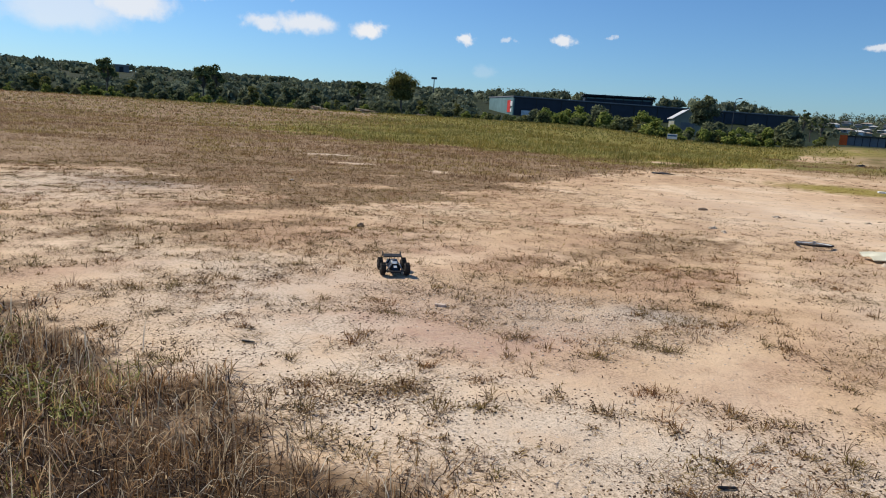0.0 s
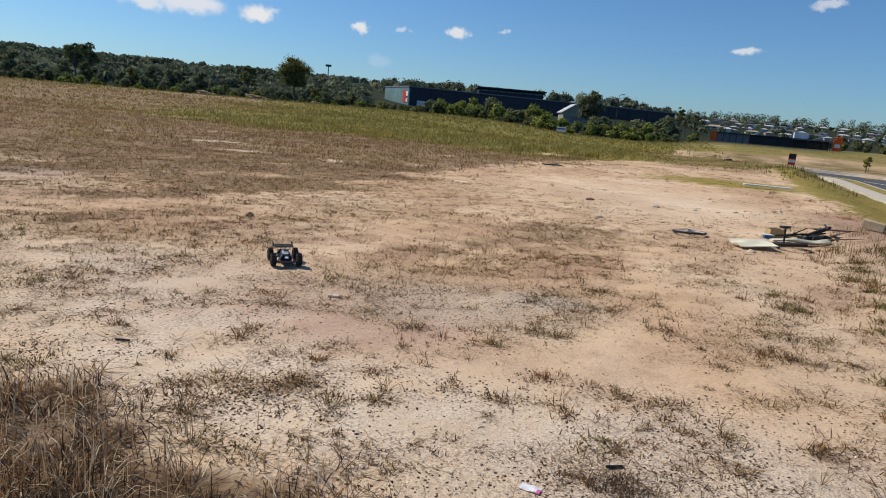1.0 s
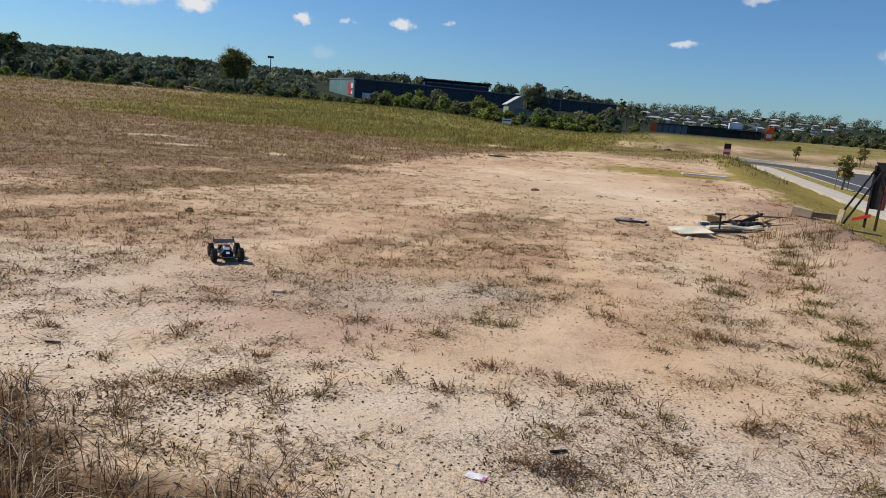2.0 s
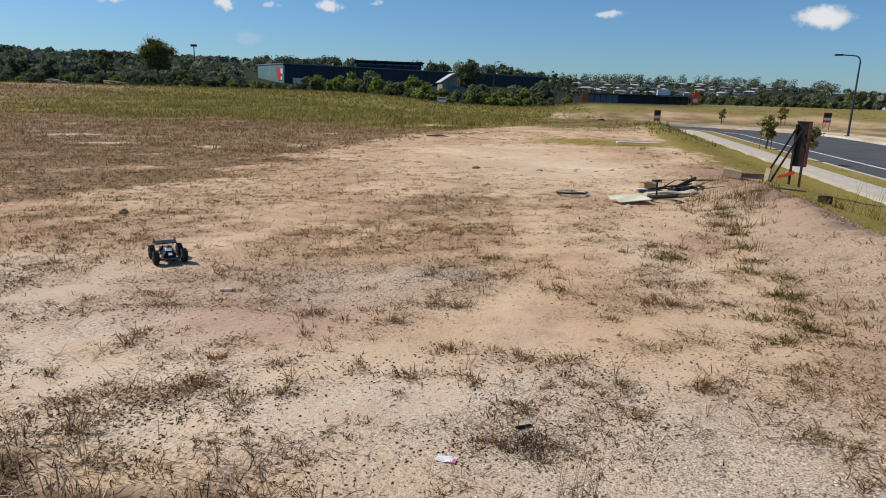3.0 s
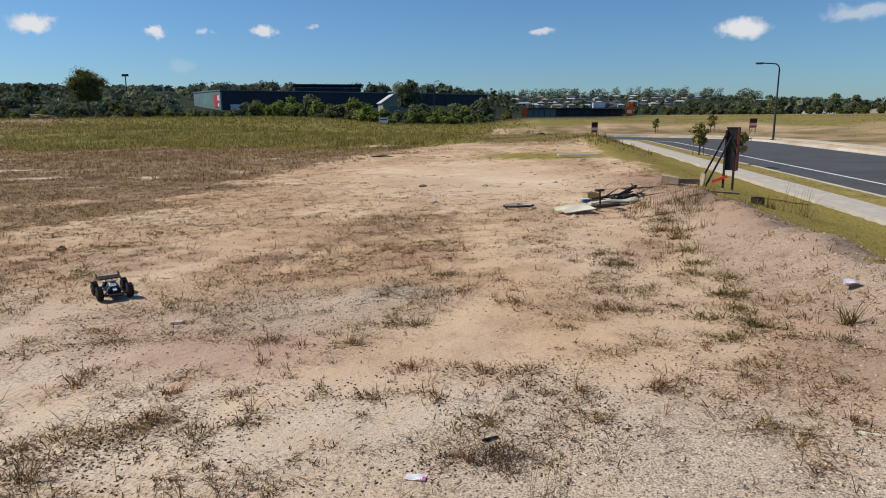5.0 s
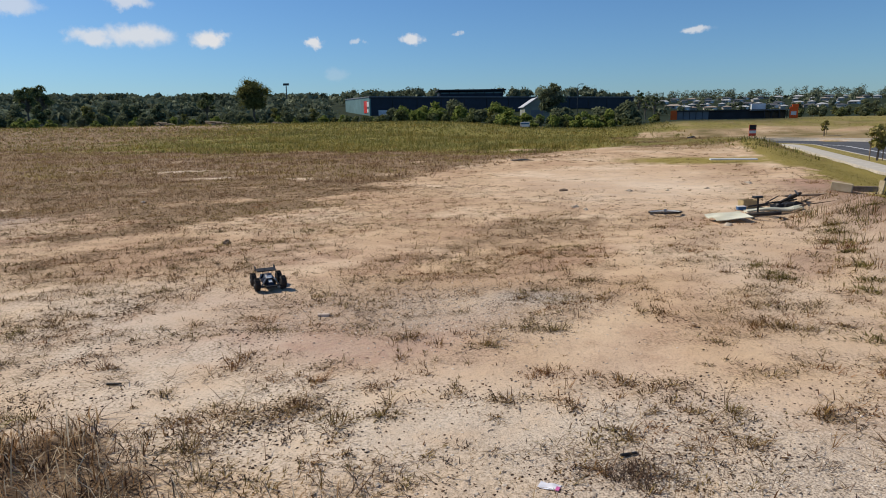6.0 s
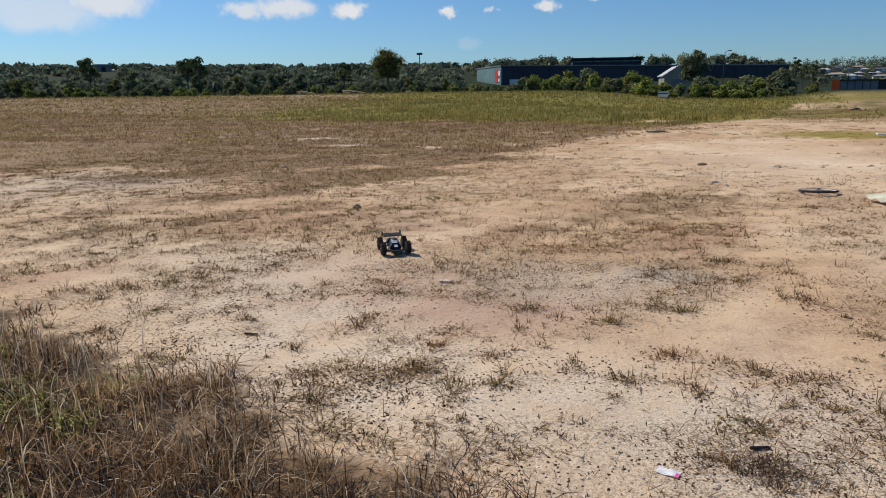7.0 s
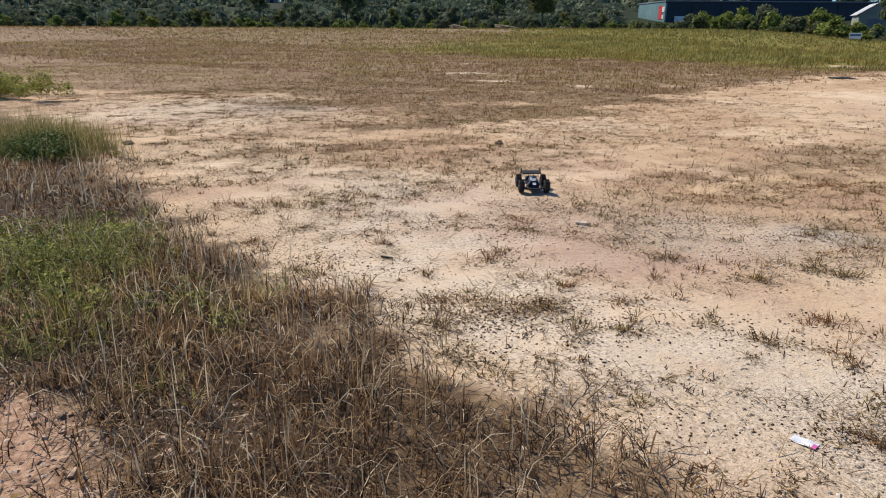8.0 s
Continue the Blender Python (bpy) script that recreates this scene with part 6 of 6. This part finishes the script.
def warped_sheet(w, d, t, warp, seed):
    bm = bmesh.new()
    bmesh.ops.create_grid(bm, x_segments=10, y_segments=6, size=0.5)
    for v in bm.verts:
        v.co = Vector((v.co.x * w, v.co.y * d, warp * (noise.noise(Vector((v.co.x * 2, v.co.y * 2, seed))) + 0.5)))
    made = bmesh.ops.extrude_face_region(bm, geom=bm.faces[:])["geom"]
    for v in made:
        if isinstance(v, bmesh.types.BMVert):
            v.co.z += t
    bmesh.ops.recalc_face_normals(bm, faces=bm.faces)
    return bm


def build_rubbish():
    solid("cream_sheet", warped_sheet(0.62, 0.42, 0.012, 0.05, 1), CREAM, "cream flat board lying on sand", "board", at(2.42, 11.45, 18, 0.05, 6, -4))
    solid("long_board", warped_sheet(1.0, 0.13, 0.025, 0.06, 2), CREAM, "long pale board lying on weeds", "board", at(3.3, 12.15, 14, 0.05, 0, -3))
    solid("stone", lump(5, 0.07, 0.05, 0.045, 0.5), RUBBLE, "small pale stone beside a board", "stone", at(2.32, 10.95))
    b = thing("cardboard_box", "yellow-brown cardboard box lying open", "box", at(3.08, 13.0, 20) @ Matrix.Scale(0.72, 4))
    part("side", boxed(-0.2, 0.2, -0.13, -0.12, 0, 0.2), CARD, b)
    part("side", boxed(-0.2, 0.2, 0.12, 0.13, 0, 0.2), CARD, b)
    part("side", boxed(-0.21, -0.2, -0.12, 0.12, 0, 0.2), CARD, b)
    part("side", boxed(0.2, 0.21, -0.12, 0.12, 0, 0.2), CARD, b)
    part("bottom", boxed(-0.2, 0.2, -0.12, 0.12, 0.0, 0.01), CARD, b)
    part("flap", boxed(0.21, 0.38, -0.13, 0.13, 0.1, 0.11, 0, Matrix.Rotation(0.25, 4, "Y")), TIMBER, b)
    t = thing("plastic_tub", "blue plastic tub beside a cardboard box", "tub", at(2.9, 12.72, 10) @ Matrix.Scale(0.45, 4))
    part("tub_body", boxed(-0.16, 0.16, -0.12, 0.12, 0.0, 0.14, 0.03), BLUE, t)
    part("rim", boxed(-0.18, 0.18, -0.14, 0.14, 0.14, 0.16, 0.008), WHITE, t)
    # the dumped bicycle: saddle up, frame and wheel down
    k = thing("bicycle", "wrecked dark bicycle frame lying in a heap", "bicycle", at(3.35, 12.55, 25))
    for a, e in (((-0.45, 0, 0.1), (0.1, 0.05, 0.14)), ((0.1, 0.05, 0.14), (0.45, -0.1, 0.2)), ((-0.45, 0, 0.1), (0.3, 0.2, 0.08)), ((0.45, -0.1, 0.2), (0.3, 0.2, 0.08))):
        part("frame_tube", rod(bmesh.new(), a, e, 0.014, n=8), BLACK, k)
    part("front_wheel", ring(bmesh.new(), 0.24, 0.025), RUBBER, k).matrix_local = Matrix.Translation((0.42, 0.1, 0.17)) @ Matrix.Rotation(radians(62), 4, "X") @ Matrix.Rotation(0.3, 4, "Z")
    part("rear_wheel", ring(bmesh.new(), 0.24, 0.025), RUBBER, k).matrix_local = Matrix.Translation((-0.62, -0.6, 0.06)) @ Matrix.Rotation(radians(82), 4, "X")
    part("seat_post", rod(bmesh.new(), (-0.62, -0.45, 0.0), (-0.64, -0.45, 0.30), 0.016, n=8), BLACK, k)
    bm = boxed(-0.09, 0.09, -0.05, 0.05, 0.30, 0.34, 0.015)
    for v in bm.verts:
        v.co.x += -0.64
        v.co.y = -0.45 + (v.co.y) * (1.0 if v.co.x < -0.6 else 0.45)
    part("saddle", bm, BLACK, k)
    part("handlebar", rod(bmesh.new(), (0.3, -0.3, 0.3), (0.62, 0.15, 0.32), 0.014, n=8), BLACK, k)
    for n, (a, e) in enumerate((((-0.2, 0.1, 0.05), (0.35, 0.25, 0.22)), ((0.0, -0.15, 0.04), (0.5, 0.1, 0.26)), ((0.1, 0.2, 0.12), (0.55, -0.15, 0.1)))):
        part("stay", rod(bmesh.new(), a, e, 0.011, n=6), STEEL if n == 1 else BLACK, k)
    solid("crumpled_rag", lump(9, 0.26, 0.17, 0.15, 0.6, 3), BLACK, "dark crumpled heap of rags and plastic", "rags", at(3.62, 12.5, 20))
    for n, (x, y, a) in enumerate(((3.45, 12.2, 35), (3.85, 12.75, -20), (2.75, 11.75, 60), (4.0, 12.2, 10), (3.6, 11.9, -40))):
        bm = rod(bmesh.new(), (-0.3, 0, 0.02), (0.02, 0.04, 0.05), 0.011, 0.009, 6)
        rod(bm, (0.02, 0.04, 0.05), (0.26, -0.05, 0.10), 0.009, 0.004, 6)
        rod(bm, (0.02, 0.04, 0.05), (0.15, 0.16, 0.08), 0.006, 0.003, 5)
        solid("dead_branch", bm, EARTH if n % 2 else TIMBER, "forked dead branch lying beside dumped rubbish", "branch", at(x, y, a), "dead branches")
    solid("timber_plank", boxed(-0.55, 0.55, -0.05, 0.05, 0, 0.03, 0.004), TIMBER, "weathered timber plank lying on a berm", "plank", at(4.15, 13.1, 22, 0.05))
    solid("timber_block", boxed(-0.17, 0.17, -0.08, 0.08, 0, 0.15, 0.008), PINE, "pale timber block on a dirt berm", "timber", at(4.68, 13.15, -24, 0.01, 0, 7))
    solid("timber_plank", boxed(-0.28, 0.28, -0.05, 0.05, 0, 0.1, 0.004), TIMBER, "short dark timber offcut behind a block", "plank", at(5.05, 13.3, -10, 0.01))
    solid("timber_plank", boxed(-0.6, 0.6, -0.05, 0.05, 0, 0.035, 0.004), TIMBER, "grey plank lying beside a sign brace", "plank", at(5.75, 13.75, -12, 0.03, 0, 4))
    p = thing("plastic_pot", "black square plastic pot on the verge", "pot", at(6.68, 13.5, 20) @ Matrix.Scale(0.72, 4))
    for a, q in (((-0.13, 0.13, -0.13, -0.12), 0), ((-0.13, 0.13, 0.12, 0.13), 0), ((-0.13, -0.12, -0.12, 0.12), 0), ((0.12, 0.13, -0.12, 0.12), 0)):
        part("side", boxed(*a, 0, 0.2), BLACK, p)
    part("bottom", boxed(-0.12, 0.12, -0.12, 0.12, 0.0, 0.02), BLACK, p)
    solid("white_strip", boxed(-0.82, 0.82, -0.14, 0.14, 0.0, 0.05, 0.006), WHITE, "long white board lying on yellow grass", "board", at(5.65, 26.3, 0, 0.08))
    solid("crumpled_rag", lump(14, 0.45, 0.14, 0.07, 0.5, 3), BLACK, "flat black rag on the sand", "rag", at(-2.4, 27.9, 4))
    solid("crumpled_rag", lump(15, 0.3, 0.2, 0.15, 0.5, 3), BLACK, "dark bundle lying on bare earth", "rag", at(9.0, 57.0, 4))


def build_brushwood(x, y, w, h):
    """A low heap of cut branches thrown across one another."""
    heap = thing("brushwood", "pale grey cut branches piled before dark scrub", "branches", Matrix.Translation((x, y, float(height(x, y)))), "brushwood piles")
    for n in range(14):
        a, mid, up = random.uniform(-0.5, 0.5) + (0 if n % 3 else 1.3), random.uniform(-0.5, 0.5) * w, h * random.uniform(0.05, 0.8)
        half = w * random.uniform(0.35, 0.8)
        dx, dy, dz = half * math.cos(a), half * math.sin(a) * 0.6, random.uniform(-0.12, 0.12) * h
        bm = rod(bmesh.new(), (mid - dx, -dy, max(0.05, up - dz)), (mid + dx, dy, max(0.05, up + dz)), 0.09, 0.05, 6)
        part("branch", bm, PINE if n % 2 else TIMBER, heap)


def build_small_litter():
    solid("brick_piece", boxed(-0.052, 0.052, -0.026, 0.026, -0.02, 0.024, 0.008), PALEBRICK, "broken pale brick half sunk in sand", "brick", at(-2.25, 5.33, 12))
    solid("clod", lump(22, 0.10, 0.08, 0.07, 0.4), EARTH, "dark clod of earth on bare sand", "clod", at(-0.36, 15.9))
    solid("clod", lump(23, 0.07, 0.06, 0.055, 0.4), EARTH, "dark clod of earth among dry weeds", "clod", at(-5.0, 8.5))
    solid("clod", lump(24, 0.11, 0.07, 0.05, 0.4), EARTH, "dark clod on pale sand", "clod", at(-9.25, 5.15))
    for x, y, a, b, s in ((-0.06, 13.05, 0.10, 0.06, 31), (0.12, 12.7, 0.09, 0.05, 32), (-0.12, 12.9, 0.05, 0.05, 33), (2.05, 16.2, 0.09, 0.05, 34), (3.0, 16.6, 0.1, 0.05, 35), (4.2, 17.8, 0.13, 0.05, 36), (1.15, 16.0, 0.11, 0.05, 37), (-9.6, 13.0, 0.07, 0.05, 38), (1.6, 3.45, 0.022, 0.018, 39), (2.55, 3.3, 0.03, 0.01, 40), (4.3, 4.7, 0.05, 0.05, 41), (-0.95, 2.75, 0.02, 0.02, 42)):
        solid("pale_stone", lump(s, a * 0.8, a * 0.6, b * 0.8, 0.7), RUBBLE, "small pale stone lying on sand", "stone", at(x, y, s * 20), "pale stones")
    for n in range(20):
        x, y, a = random.uniform(-3.7, -2.1), random.uniform(0.45, 1.4), random.uniform(0.008, 0.03)
        solid("soil_clod", lump(70 + n, a, a * 0.8, a * 0.7, 0.5), CLAY if n % 3 else EARTH, "small reddish clod on bare soil", "clod", at(x, y, n * 37), "clods in the grass")
    solid("stick", rod(bmesh.new(), (-0.05, 0, 0.010), (0.05, 0.008, 0.012), 0.009, 0.007, 7), BLACK, "short charred stick on pale sand", "stick", at(-3.05, 3.6, 5))
    solid("stick", rod(bmesh.new(), (-0.045, 0, 0.010), (0.045, 0.008, 0.012), 0.010, 0.007, 7), BLACK, "short charred stick lying on burnt grass", "stick", at(0.25, 3.22, 20))
    solid("white_stick", lump(61, 0.07, 0.012, 0.012, 0.5, 3), CREAM, "pale split stick lying on sand", "stick", at(2.29, 3.2, -18))
    solid("dark_twig", rod(bmesh.new(), (-0.1, 0, 0.01), (0.1, 0.015, 0.03), 0.006, 0.003, 6), EARTH, "thin dark twig on sand", "twig", at(2.05, 2.4, -40))
    solid("plastic_scrap", warped_sheet(0.22, 0.1, 0.003, 0.05, 7), PAPER, "crumpled white plastic scrap on a berm", "scrap", at(3.62, 5.45, -10, 0.0))
    c = thing("tin_can", "white drink can lying on the verge edge", "can", at(4.85, 5.8, 30, 0.03))
    part("can_body", rod(bmesh.new(), (-0.05, 0, 0), (0.05, 0, 0), 0.032, n=14), WHITE, c)
    part("can_end", rod(bmesh.new(), (0.05, 0, 0), (0.053, 0, 0), 0.027, n=14), STEEL, c)
    f = thing("paper_scrap", "crumpled white flyer with a magenta corner", "paper", at(-0.14, 2.87, -14, 0.002))
    part("sheet", warped_sheet(0.10, 0.06, 0.001, 0.008, 3), PAPER, f)
    part("printed_corner", boxed(0.034, 0.052, -0.031, 0.006, 0.0088, 0.0098, 0, Matrix.Rotation(0.03, 4, "Y")), PINK, f, "magenta printed corner")
    # a tuft of burnt stems
    x, y = rng.normal(0.28, 0.11, 90), rng.normal(3.05, 0.07, 90)
    stuff("burnt_stems", tufts(x, y, np.full(90, 0.08), 14, rng.uniform(0.03, 0.09, 90), np.full(90, 0.0045), 1.2), CHIP, "burnt black stems on ashy sand", "weeds")
    x, y = rng.normal(0.44, 0.04, 7), rng.normal(2.47, 0.04, 7)
    stuff("tall_stalks", blades(np.repeat(x, 5), np.repeat(y, 5), rng.uniform(0.12, 0.55, 35), np.full(35, 0.0024), rng.uniform(0.02, 0.5, 35), rng.uniform(0, 6.28, 35), bend=0.9), RUNNER, "tall dry stalks rising from sand", "weeds")
    for az, dist, w, h in ((-34.2, 107, 1.5, 0.7), (-30.3, 108, 2.0, 0.7), (-25.5, 108, 0.9, 0.4)):
        x, y = polar(az, dist)
        build_brushwood(x, y, w, h)


build_footpath()
build_trees()
build_woods()
build_warehouse()
build_shed()
build_far_shed()
build_showroom()
build_houses()
build_saplings()
build_lamp(30.8, 60.3, -0.72, 6.7, 1.5, radians(172))
build_lamp(*polar(-0.16, 140), 1.0, 7.6, 0.6, radians(10))
build_mast()
build_big_sign()
build_small_sign(13.6, 57.0, -0.35, 0.1, 0.55, 1.35)
build_small_sign(33.6, 70.2, -0.4, 0.3, 0.95, 1.5)
build_trailer(*polar(-4.52, 107), 0.05)
build_van(*polar(2.2, 160), 1.4, "low white van parked before dark bushes")
build_rubbish()
shrub = make_tree("shrub", "dark green leafy shrub beside dead grass", 0.55, 2.1, 0.02, 6000, 0.017, SHRUBLEAF, 22, 111, group="", core=0.35)
shrub["category"] = "shrub"
shrub.matrix_world = stand(-9.25, 3.95, 0.5, 0.78, 0.08)
build_wheel(at(1.5, 12.1, 20, 0.05, 86))
build_small_litter()
build_car(at(-3.2, 6.18, 216, 0.003) @ Matrix.Scale(0.8, 4))
build_lot_weeds()
build_russet()
build_meadow()
build_verge_grass()
build_bank()
build_berm_weeds()
build_litter()
